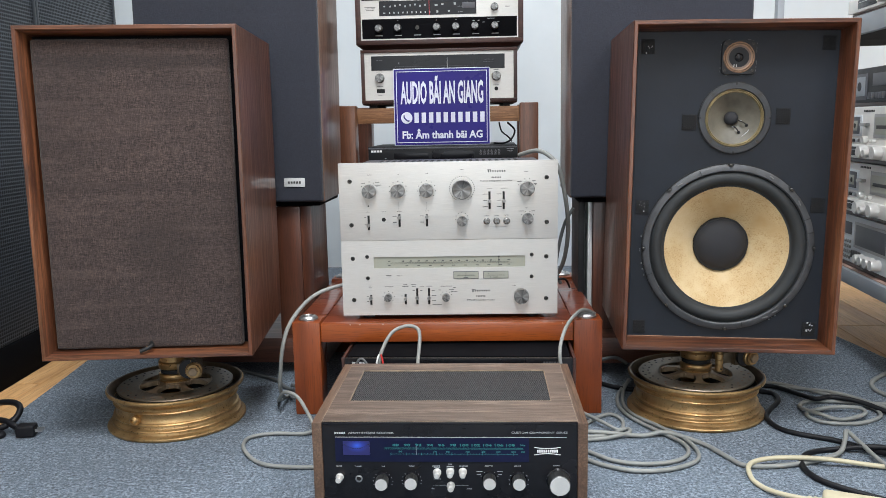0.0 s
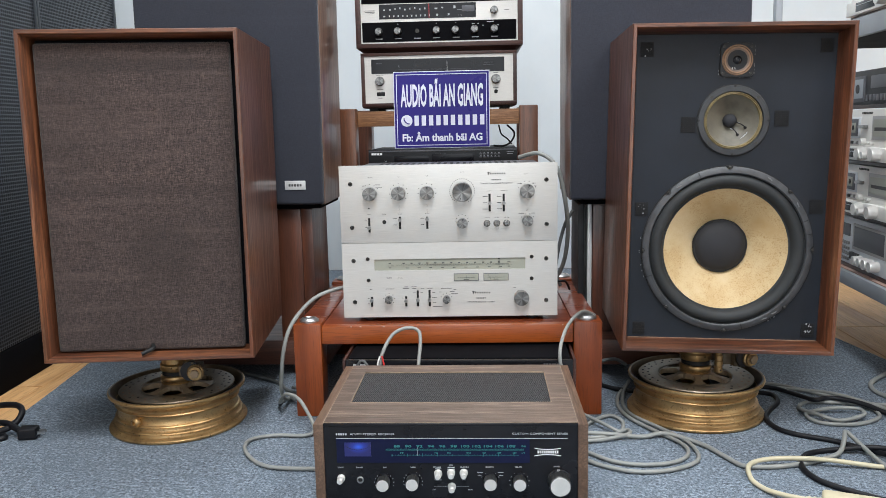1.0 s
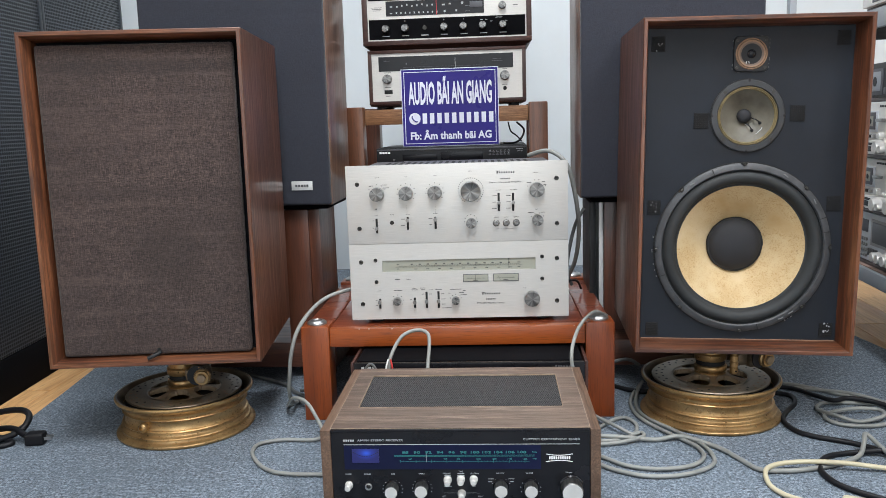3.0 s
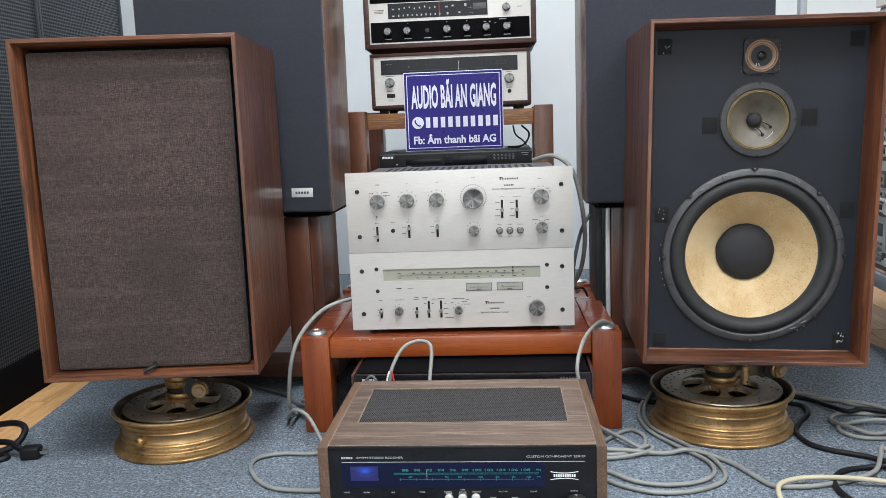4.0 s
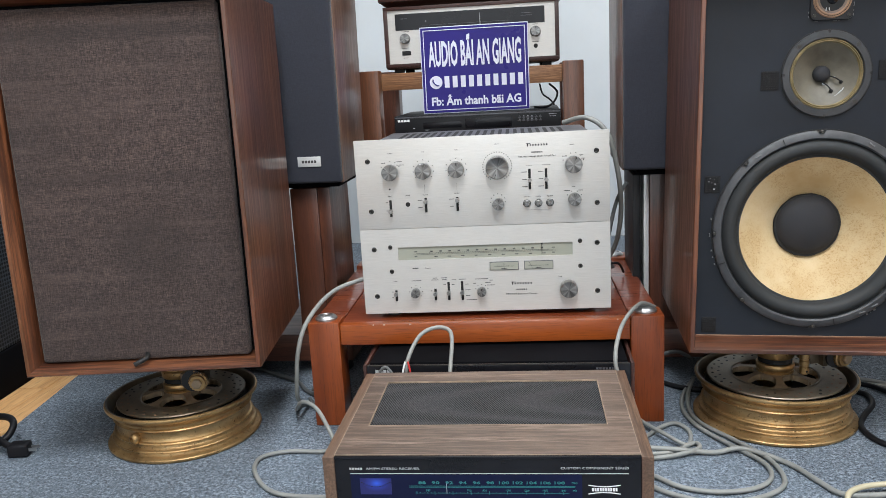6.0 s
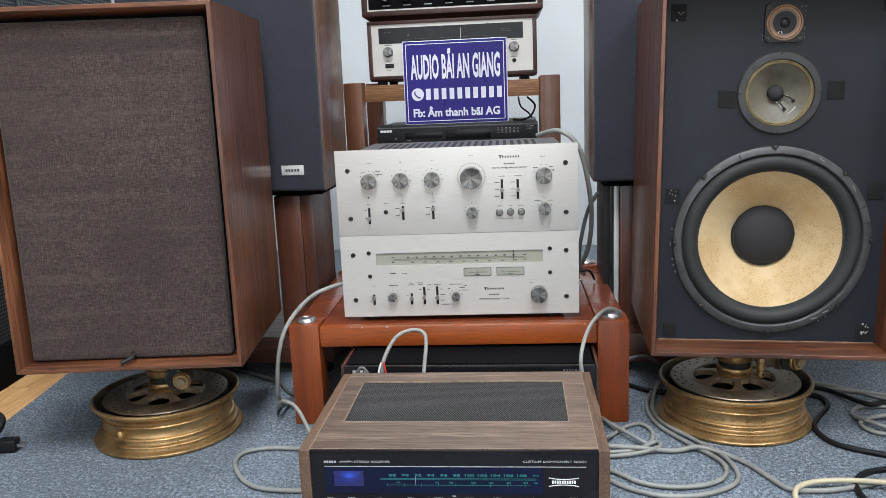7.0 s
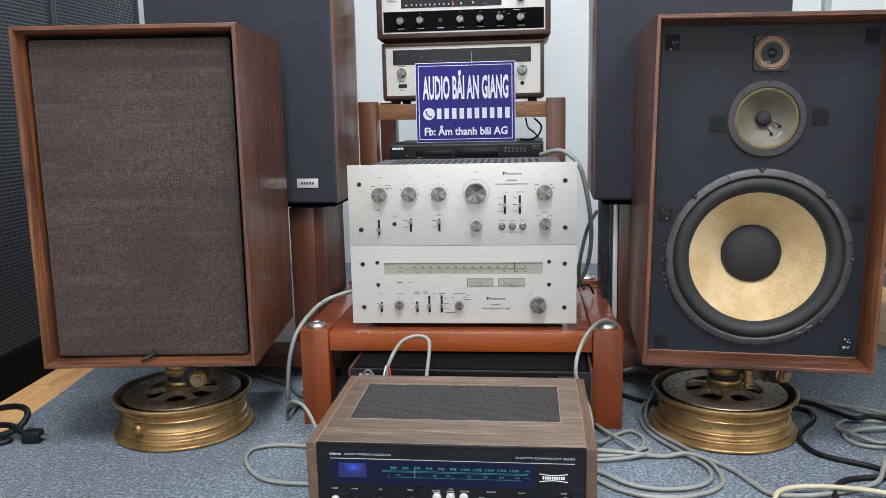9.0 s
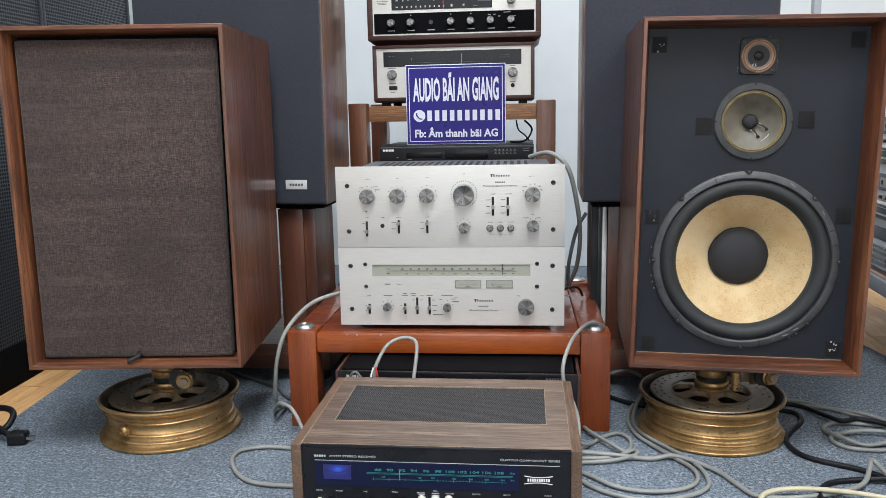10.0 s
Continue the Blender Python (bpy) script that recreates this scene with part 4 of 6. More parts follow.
AX = pose(-0.2295, 1.6345, 0.2035, 0, 0, 1.9)       # lower front left corner of the tuner
AMP_LABELS = (("loudness", 0.3057, 0.2092), ("low filter", 0.3256, 0.2089), ("high filter", 0.346, 0.2091), ("volume", 0.2549, 0.3045), ("bass", 0.1239, 0.2967), ("treble", 0.1827, 0.2977), ("speakers", 0.0647, 0.2963), ("selector", 0.3864, 0.2981),
              ("mode", 0.3877, 0.2235), ("turnover", 0.1245, 0.2198), ("turnover", 0.1814, 0.2204), ("power", 0.0602, 0.2198), ("phones", 0.0922, 0.2198), ("rec mode", 0.3109, 0.2646), ("tape monitor", 0.3415, 0.2646))

amp = thing("stereo_amplifier", AX @ pose(0, 0, 0.1595), "brushed silver stereo amplifier with turned knobs, on the tuner", "amplifier")
part("front_panel", boxed(0, 0.451, 0, 0.005, 0, 0.1615, 0.0007), PLATE, amp, "brushed silver front panel")
Z = -0.1595
part("case", boxed(0.022, 0.429, 0.005, 0.33, 0.004, 0.152, 0.002), CASE_GREY, amp, "dark grey metal cover")
for i in range(22):
    part("vent_slot", boxed(0.06 + 0.015 * i, 0.067 + 0.015 * i, 0.06, 0.28, 0.1519, 0.1526), SLOT, amp)
for x, z in ((0.0233, 0.2832), (0.024, 0.1924), (0.4282, 0.2857), (0.4284, 0.1938)):
    socket_screw(amp, x, z + Z)
for x, z, r, d, a in ((0.0635, 0.2635, 0.0145, 0.017, 50), (0.123, 0.264, 0.0145, 0.017, 0), (0.1819, 0.264, 0.0145, 0.017, 0), (0.2547, 0.265, 0.0205, 0.021, 165), (0.3882, 0.2645, 0.0150, 0.017, -20), (0.2545, 0.2000, 0.0105, 0.019, 0), (0.389, 0.2030, 0.0112, 0.019, 5)):
    knob(amp, x, z + Z - 0.0008, r, d, 0, True, False, "knob", a)
for x, z, lo, hi in ((0.0601, 0.1925, 0.1819, 0.2122), (0.1228, 0.208, 0.1877, 0.2141), (0.1812, 0.2085, 0.1878, 0.2133), (0.3111, 0.2395, 0.2218, 0.2585), (0.3402, 0.2395, 0.2214, 0.258)):
    lever(amp, x + (0.0015 if x == 0.1228 else 0), z + Z, lo + Z, hi + Z)
for x, z in ((0.3051, 0.1970), (0.3255, 0.1970), (0.3459, 0.1970)):
    part("button_ring", lathe([(0.0070, 0), (0.0070, 0.0008), (0.0060, 0.0010)], 28), DULL_STEEL, amp, "", front(x, 0, z + Z))
    part("push_button", lathe([(0.0062, 0), (0.0062, 0.002), (0.0050, 0.0026), (0.0048, 0.008), (0.0040, 0.009), (0, 0.009)], 28), TURNED, amp, "", front(x, 0, z + Z))
part("phone_socket", lathe([(0.0042, 0), (0.0042, 0.0006), (0, 0.0006)], 24), SLOT, amp, "", front(0.0916, 0, 0.2032 + Z))
part("power_lamp", lathe([(0.0015, 0), (0.0015, 0.0006), (0, 0.0006)], 12), SLOT, amp, "", front(0.0602, 0, 0.232 + Z))
spots = []
for x, z, r, n, e in ((0.0635, 0.2635, 0.0185, 5, 60), (0.123, 0.264, 0.0185, 9, 130), (0.1819, 0.264, 0.0185, 9, 130), (0.2547, 0.265, 0.0255, 31, 150), (0.3882, 0.2645, 0.0190, 6, 70), (0.2538, 0.2030, 0.0130, 9, 130), (0.389, 0.2020, 0.0142, 4, 60)):
    tick_ring(spots, x, z + Z, r, n, -e, e, 0.0011)
for x, z, w in ((0.0800, 0.281, 0.010), (0.0820, 0.275, 0.013), (0.0500, 0.279, 0.005), (0.373, 0.278, 0.009), (0.402, 0.279, 0.007), (0.405, 0.273, 0.006), (0.302, 0.253, 0.010), (0.302, 0.240, 0.008), (0.302, 0.227, 0.010), (0.331, 0.253, 0.009), (0.331, 0.240, 0.008), (0.331, 0.227, 0.010), (0.376, 0.217, 0.011), (0.4, 0.217, 0.008),
                (0.114, 0.210, 0.008), (0.114, 0.197, 0.008), (0.171, 0.210, 0.008), (0.171, 0.197, 0.007), (0.0535, 0.208, 0.004), (0.0535, 0.193, 0.004)):
    spots.append((x, z + Z, w, 0.0011))
spots += [(0.1236, 0.230 + Z, 0.0003, 0.018), (0.1815, 0.230 + Z, 0.0003, 0.018), (0.3255, 0.1852 + Z, 0.041, 0.0003)]
bars("scale_marks", spots, FAINT_INK, amp, -0.0001, 0.0003, "stuff")
for text, x, z in AMP_LABELS:
    lettering("lettering", text, 0.0019, INK, amp, front(x, -0.0003, z + Z))
lettering("lettering", "Stereo Integrated Amplifier", 0.0030, INK, amp, front(0.3257, -0.0003, 0.2803 + Z), 0.066)
bars("logo", [(0.3259 - 0.0168 + 0.0048 * i, 0.3000 + Z, 0.0022, 0.0034 if i else 0.0050) for i in range(8)] + [(0.3259 - 0.0155, 0.3028 + Z, 0.008, 0.0010)], INK, amp, -0.0001)
bars("model_mark", [(0.3258 - 0.009 + 0.0034 * i, 0.2874 + Z, 0.0022, 0.0026) for i in range(6)], FAINT_INK, amp, -0.0001)

tun = thing("stereo_tuner", AX, "brushed silver stereo tuner with long dial, on the table", "tuner")
panel = bmesh.new()
for b in ((0, 0.451, 0, 0.1003), (0, 0.451, 0.1243, 0.1590), (0, 0.0676, 0.1003, 0.1243), (0.3842, 0.451, 0.1003, 0.1243)):
    box(panel, b[0], b[1], 0, 0.005, b[2], b[3])
part("front_panel", panel, PLATE, tun, "brushed silver front panel")
part("case", boxed(0.022, 0.429, 0.0055, 0.33, 0.004, 0.1545, 0.002), CASE_BLACK, tun)
for fx in (0.05, 0.40):
    for fy in (0.03, 0.29):
        part("foot", lathe([(0.014, -0.009), (0.015, 0), (0.015, 0.004), (0, 0.004)], 20), CASE_BLACK, tun, "", pose(fx, fy, 0))
dial = part("dial", boxed(0.0676, 0.3842, 0.0028, 0.0054, 0.1003, 0.1243), DIAL_CREAM, tun, "pale green dial plate")
marks = [(0.226, 0.1115, 0.250, 0.0004), (0.226, 0.1095, 0.262, 0.0002)]
for i in range(13):
    marks.append((0.129 + 0.0167 * i, 0.1150, 0.0045, 0.0022))
for i in range(9):
    marks.append((0.137 + 0.0245 * i, 0.1050, 0.0060, 0.0014))
for i in range(60):
    marks.append((0.125 + 0.0034 * i, 0.1122, 0.0004, 0.0016 if i % 5 else 0.003))
marks += [(0.100, 0.1150, 0.005, 0.0014), (0.100, 0.1058, 0.005, 0.0014), (0.350, 0.1150, 0.006, 0.0014), (0.350, 0.1058, 0.005, 0.0014)]
bars("dial_print", marks, FAINT_INK, dial, 0.0027, kind="stuff")
part("needle", boxed(0.3288, 0.3297, 0.0008, 0.0018, 0.1030, 0.1262), INK, dial)
part("needle_tip", boxed(0.3278, 0.3307, 0.0008, 0.0018, 0.1215, 0.1243), INK, dial)
for x0 in (0.2342, 0.2965):
    f = part("meter", boxed(x0, x0 + 0.0525, -0.0014, 0.0002, 0.0763, 0.0923, 0.0004), CASE_GREY, tun, "small rectangular signal meter")
    part("meter_face", boxed(x0 + 0.0012, x0 + 0.0513, -0.0018, -0.0006, 0.0776, 0.0911), METER_FACE, f)
    bars("meter_print", [(x0 + 0.026, 0.0835, 0.036, 0.0004), (x0 + 0.026, 0.0795, 0.010, 0.0013)] + [(x0 + 0.010 + 0.004 * i, 0.0842, 0.0003, 0.0016) for i in range(9)], FAINT_INK, f, -0.0018, kind="stuff")
    part("needle", boxed(-0.00025, 0.00025, -0.0024, -0.0020, -0.006, 0.006), INK, f, "", pose(x0 + (0.026 if x0 < 0.25 else 0.0125), 0, 0.0842, 0, 0 if x0 < 0.25 else -30, 0))
for x, z in ((0.0241, 0.1219), (0.024, 0.0334), (0.4276, 0.1217), (0.4273, 0.033)):
    socket_screw(tun, x, z)
for x, z in ((0.0541, 0.1253), (0.0544, 0.0799), (0.3973, 0.1258), (0.3972, 0.0798)):
    socket_screw(tun, x, z, 0.0040)
for x, z, r, d, a in ((0.0968, 0.0395, 0.0082, 0.015, 0), (0.2182, 0.0385, 0.0082, 0.015, 0), (0.3755, 0.0400, 0.0158, 0.018, 45)):
    knob(tun, x, z - 0.0003, r, d, 0, r < 0.01, False, "knob", a)
for x, z, lo, hi in ((0.0600, 0.0380, 0.0231, 0.0439), (0.1328, 0.0365, 0.0228, 0.045), (0.1575, 0.0380, 0.0226, 0.057), (0.1824, 0.0378, 0.0223, 0.0577)):
    lever(tun, x, z, lo, hi)
spots = []
tick_ring(spots, 0.0968, 0.0395, 0.0118, 7, -130, 130, 0.0010)
tick_ring(spots, 0.2182, 0.0385, 0.0118, 5, -70, 70, 0.0010)
spots += [(x, z, w, 0.0011) for x, z, w in ((0.053, 0.041, 0.003), (0.053, 0.030, 0.003), (0.125, 0.041, 0.003), (0.150, 0.052, 0.005), (0.166, 0.052, 0.005), (0.191, 0.052, 0.006), (0.1925, 0.041, 0.010), (0.1925, 0.030, 0.008), (0.199, 0.022, 0.020), (0.230, 0.054, 0.010), (0.235, 0.049, 0.014), (0.236, 0.058, 0.006), (0.205, 0.053, 0.005), (0.0984, 0.061, 0.018), (0.1327, 0.065, 0.008), (0.1327, 0.0615, 0.013), (0.1501, 0.065, 0.011), (0.1501, 0.0615, 0.008), (0.183, 0.0615, 0.013), (0.2182, 0.061, 0.024))]
spots += [(0.0982, 0.0846, 0.011, 0.0016)]
bars("scale_marks", spots, FAINT_INK, tun, -0.0001, 0.0003, "stuff")
for text, x, z in (("power", 0.0598, 0.0609), ("muting", 0.1675, 0.0612), ("tuning", 0.3606, 0.0612), ("FM stereo", 0.1216, 0.0843)):
    lettering("lettering", text, 0.0019, INK, tun, front(x, -0.0003, z))
lettering("lettering", "FM/AM Stereo Tuner", 0.0032, INK, tun, front(0.2912, -0.0003, 0.0307), 0.057)
bars("logo", [(0.2914 - 0.0168 + 0.0048 * i, 0.0505, 0.0022, 0.0034 if i else 0.0050) for i in range(8)] + [(0.2914 - 0.0155, 0.0533, 0.008, 0.0010)], INK, tun, -0.0001)
bars("model_mark", [(0.2912 - 0.009 + 0.0034 * i, 0.0390, 0.0022, 0.0026) for i in range(6)], FAINT_INK, tun, -0.0001)


# ---- wood-cased receiver in front ----
rec = thing("stereo_receiver", pose(-0.195, 1.176, 0, 0, 0, 0.9), "wood-grain cased stereo receiver with black lit dial, on the carpet", "receiver")
RW, RD, RT = 0.4285, 0.305, 0.1455
part("side_cheek", boxed(0, 0.0155, 0, RD, 0.010, RT - 0.001, 0.0012), VENEER_Y, rec, "brown wood-grain end cheek")
part("side_cheek", boxed(RW - 0.0155, RW, 0, RD, 0.010, RT - 0.001, 0.0012), VENEER_Y, rec, "brown wood-grain end cheek")
top = bmesh.new()
for a in ((0.0157, RW - 0.0157, 0.006, 0.0965), (0.0157, RW - 0.0157, 0.262, RD), (0.0157, 0.0445, 0.0965, 0.262), (RW - 0.049, RW - 0.0157, 0.0965, 0.262)):
    box(top, a[0], a[1], a[2], a[3], RT - 0.012, RT)
part("top_cover", top, VENEER_X, rec, "grey-brown wood-grain vinyl top")
part("vent_grille", boxed(0.0445, RW - 0.049, 0.0965, 0.262, RT - 0.010, RT - 0.0022), MESH_TOP, rec, "black perforated vent grille")
trim = bmesh.new()
for a in ((0.0435, RW - 0.048, 0.0955, 0.0967), (0.0435, RW - 0.048, 0.2618, 0.263), (0.0435, 0.0447, 0.0967, 0.2618), (RW - 0.0492, RW - 0.048, 0.0967, 0.2618)):
    box(trim, a[0], a[1], a[2], a[3], RT - 0.009, RT + 0.0004)
RAW_EDGE = plain("raw_board_edge", (0.27, 0.20, 0.14), 0.7, 0, 0.4, 60)
part("grille_edge", trim, RAW_EDGE, rec)
for wx in (0.0150, RW - 0.0158):
    part("worn_edge", boxed(wx, wx + 0.0008, 0.004, RD - 0.002, RT - 0.0014, RT + 0.0003), RAW_EDGE, rec, "pale worn veneer edge")
part("worn_edge", boxed(0.016, RW - 0.016, 0.0052, 0.0060, RT - 0.0016, RT + 0.0003), RAW_EDGE, rec, "pale worn veneer edge")
part("chassis", boxed(0.0157, RW - 0.0157, 0.012, RD - 0.002, 0.012, RT - 0.0125), CASE_BLACK, rec)
face = part("front_panel", boxed(0.0157, RW - 0.0157, 0.002, 0.012, 0.012, 0.1405, 0.0006), FACE_BLACK, rec, "gloss black front panel")
part("top_strip", boxed(0.0157, RW - 0.0157, 0.0005, 0.006, 0.1408, RT - 0.0005, 0.001), FACE_BLACK, rec)
FX = 0.0160
for fx in (0.05, RW - 0.05):
    for fy in (0.04, RD - 0.04):
        part("foot", lathe([(0.014, 0), (0.016, 0.003), (0.016, 0.012), (0, 0.012)], 20), CASE_BLACK, rec, "", pose(fx, fy, 0))
glass = part("dial_glass", boxed(FX + 0.0197, FX + 0.3222, 0.0010, 0.0021, 0.0807, 0.1200), GLASS_BLUE, face, "dark blue dial window")
part("trim_line", boxed(FX + 0.0197, FX + 0.3806, 0.0008, 0.0021, 0.1206, 0.1211), GREY_INK, face)
meter = part("meter", boxed(FX + 0.0322, FX + 0.0741, 0.0003, 0.0012, 0.0916, 0.1143), METER_BLUE, face, "blue lit signal meter")
arc = bmesh.new()
for i in range(12):
    a = radians(232 + 7 * i)
    x, z = FX + 0.0532 + 0.030 * math.cos(a), 0.1325 + 0.030 * math.sin(a)
    box(arc, x - 0.0012, x + 0.0012, -0.0002, 0.0003, z - 0.0004, z + 0.0004)
part("meter_scale", arc, INK, meter)
for i, text in enumerate(("88", "90", "92", "94", "96", "98", "100", "102", "104", "106", "108")):
    lettering("dial_number", text, 0.0037, CYAN, glass, front(FX + 0.1149 + 0.01787 * i, 0.0008, 0.1080), 0.0098 if i < 6 else 0.0132, bold=0.00008)
for x, text in ((0.1224, "540"), (0.1765, "700"), (0.1966, "800"), (0.227, "1000"), (0.251, "1200"), (0.2746, "1400"), (0.2979, "1600")):
    lettering("dial_number", text, 0.0026, CYAN, glass, front(FX + x, 0.0008, 0.0972), None)
lettering("dial_number", "MHz", 0.0028, CYAN, glass, front(FX + 0.3125, 0.0008, 0.1080), None)
lettering("dial_number", "kHz", 0.0024, CYAN, glass, front(FX + 0.3125, 0.0008, 0.0975), None)
lines = [(FX + 0.2055, 0.1035, 0.2156, 0.0006), (FX + 0.2055, 0.1018, 0.2156, 0.0004), (FX + 0.2055, 0.0935, 0.2, 0.0003)]
lines += [(FX + 0.1074 + 0.0238 * i, 0.0938, 0.0007, 0.0042) for i in range(9)] + [(FX + 0.1074 + 0.00476 * i, 0.0940, 0.0003, 0.0016) for i in range(41)]
bars("dial_lines", lines, CYAN, glass, 0.0009)
part("needle", boxed(FX + 0.1468, FX + 0.1474, -0.0002, 0.0006, 0.0930, 0.1075), GREY_INK, glass)
lettering("lettering", "AM/FM STEREO RECEIVER", 0.0031, GREY_INK, face, front(FX + 0.0767, 0.0019, 0.1275), 0.071)
bars("model_mark", [(FX + 0.0205 + 0.0036 * i, 0.1275, 0.0026, 0.0030) for i in range(5)], GREY_INK, face, 0.0020)
lettering("lettering", "CUSTOM COMPONENT SERIES", 0.0031, GREY_INK, face, front(FX + 0.3382, 0.0019, 0.1282), 0.086)
logo = bmesh.new()
for zc, sgn in ((0.1048, -1), (0.0922, 1)):
    for i in range(16):
        u = (i + 0.5) / 8 - 1
        z = zc + sgn * 0.0022 * (1 - u * u)
        box(logo, FX + 0.3503 + 0.0202 * u - 0.0014, FX + 0.3503 + 0.0202 * u + 0.0014, 0.0014, 0.0020, z - 0.0005, z + 0.0005)
for i in range(10):
    box(logo, FX + 0.3345 + 0.0033 * i, FX + 0.3368 + 0.0033 * i, 0.0014, 0.0020, 0.0963, 0.1007)
part("logo", logo, WHITE_INK, face)
for x, z, r, d in ((0.0931, 0.0465, 0.0105, 0.022), (0.1389, 0.0480, 0.0105, 0.022), (0.2607, 0.0485, 0.0105, 0.022), (0.3061, 0.0480, 0.0105, 0.022), (0.3677, 0.0475, 0.0168, 0.026)):
    k = knob(face, FX + x, z + 0.0052, r, d, 0.0021, False)
    part("cap", lathe([(r * 0.90, d - 0.0002), (r * 0.88, d + 0.0006), (0, d + 0.0006)], 48), SATIN, k, "bright satin aluminium cap")
    part("skirt", lathe([(r * 1.14, 0), (r * 1.14, 0.004), (r, 0.006)], 40), FACE_BLACK, k)
for i, (x, z) in enumerate(((0.0251, 0.0514), (0.179, 0.0598), (0.1994, 0.0606), (0.2191, 0.0609), (0.2001, 0.0378))):
    part("push_button", lathe([(0.0064, 0), (0.0064, 0.003), (0.0050, 0.004), (0.0048, 0.014), (0.0038, 0.0155), (0, 0.0155)], 28), SATIN, face, "", front(FX + x, 0.0021, z + 0.0035))
s = part("phone_socket", lathe([(0.0056, 0), (0.0056, 0.0022), (0.0040, 0.0028), (0.0034, 0.0008), (0, 0.0008)], 28), STEEL, face, "", front(FX + 0.0555, 0.0021, 0.0522))
part("socket_hole", lathe([(0.0034, 0.0009), (0, 0.0009)], 20), SLOT, s)
for text, x, z in (("POWER", 0.0247, 0.0726), ("PHONES", 0.0548, 0.0726), ("BASS", 0.0945, 0.0726), ("TREBLE", 0.1389, 0.073), ("SPEAKERS", 0.1775, 0.0732), ("TAPE", 0.1994, 0.0765), ("LOUDNESS", 0.2205, 0.0734), ("SELECTOR", 0.2596, 0.0737), ("VOLUME", 0.3043, 0.0737), ("TUNING", 0.3641, 0.0745), ("LEFT", 0.1720, 0.0358), ("RIGHT", 0.2290, 0.0358)):
    lettering("lettering", text, 0.0019, GREY_INK, face, front(FX + x, 0.0018, z))
spots = []
for x, z, n in ((0.0931, 0.0475, 11), (0.1389, 0.049, 11), (0.3061, 0.049, 9)):
    tick_ring(spots, FX + x, z, 0.0152, n, -110, 110, 0.0008)
tick_ring(spots, FX + 0.2607, 0.0495, 0.0152, 5, -60, 60, 0.0008)
spots += [(FX + 0.2, 0.0415, 0.055, 0.0003), (FX + 0.2450, 0.0645, 0.009, 0.0007), (FX + 0.2770, 0.0645, 0.009, 0.0007), (FX + 0.2440, 0.0600, 0.006, 0.0007), (FX + 0.2775, 0.0600, 0.006, 0.0007), (FX + 0.179, 0.0705, 0.010, 0.0009), (FX + 0.1994, 0.0730, 0.011, 0.0009), (FX + 0.1994, 0.0700, 0.012, 0.0009), (FX + 0.179, 0.0520, 0.012, 0.0009), (FX + 0.2191, 0.0525, 0.005, 0.0009)]
bars("scale_marks", spots, GREY_INK, face, 0.0020, 0.0003, "stuff")


# ---- player on the carpet under the table ----
low = thing("disc_player", pose(-0.2060, 1.508, 0, 0, 0, 0.4), "black disc player standing on the carpet under the table", "disc player")
part("case", boxed(0.004, 0.443, 0.010, 0.36, 0.012, 0.1500, 0.002), MATT_BLACK, low)
part("front_panel", boxed(0, 0.447, 0, 0.010, 0.014, 0.1475, 0.0015), FACE_BLACK, low)
part("end_cheek", boxed(-0.0065, -0.0005, 0.002, 0.34, 0.012, 0.1480, 0.0015), DARK_CASE, low)
part("end_cheek", boxed(0.4475, 0.4535, 0.002, 0.34, 0.012, 0.1480, 0.0015), DARK_CASE, low)
part("top_edge", boxed(0.002, 0.445, -0.0006, 0.002, 0.1475, 0.1490), DULL_STEEL, low)
bars("logo", [(0.018 + 0.0068 * i, 0.1380, 0.0054, 0.0052) for i in range(4)], GREY_INK, low, -0.0001)
bars("model_mark", [(0.392 + 0.0052 * i, 0.1392, 0.0036, 0.0034) for i in range(6)] + [(0.395, 0.1345, 0.040, 0.0008)], CASE_GREY, low, -0.0001)
part("tray", boxed(0.125, 0.255, -0.0015, 0.001, 0.118, 0.1315, 0.0006), CASE_BLACK, low)
part("tray_line", boxed(0.125, 0.255, -0.0019, -0.0014, 0.1312, 0.1322), GREY_INK, low)
for fx in (0.05, 0.40):
    for fy in (0.04, 0.32):
        part("foot", lathe([(0.018, 0), (0.02, 0.003), (0.02, 0.012), (0, 0.012)], 20), CASE_BLACK, low, "", pose(fx, fy, 0))


# ---- tall wooden shelf behind ----
shelf = thing("wooden_shelf", pose(0, 2.30, 0), "reddish-brown wooden hi-fi shelf with square posts", "shelf")
for x0, x1 in ((-0.3585, -0.3075), (0.163, 0.2155)):
    for y in (0.0, 0.30):
        part("post", boxed(x0, x1, y, y + 0.05, 0, 0.656, 0.004), SHELF_POST if y == 0 else FRAME_WOOD, shelf)
part("top_shelf", boxed(-0.3073, 0.1628, 0.035, 0.30, 0.604, 0.6475, 0.002), OAK_RAIL, shelf, "striped brown top shelf")
part("middle_shelf", boxed(-0.3073, 0.1628, 0.005, 0.34, 0.440, 0.484, 0.002), OAK_RAIL, shelf)
part("lower_shelf", boxed(-0.3073, 0.1628, 0.005, 0.34, 0.180, 0.22, 0.002), OAK_RAIL, shelf)

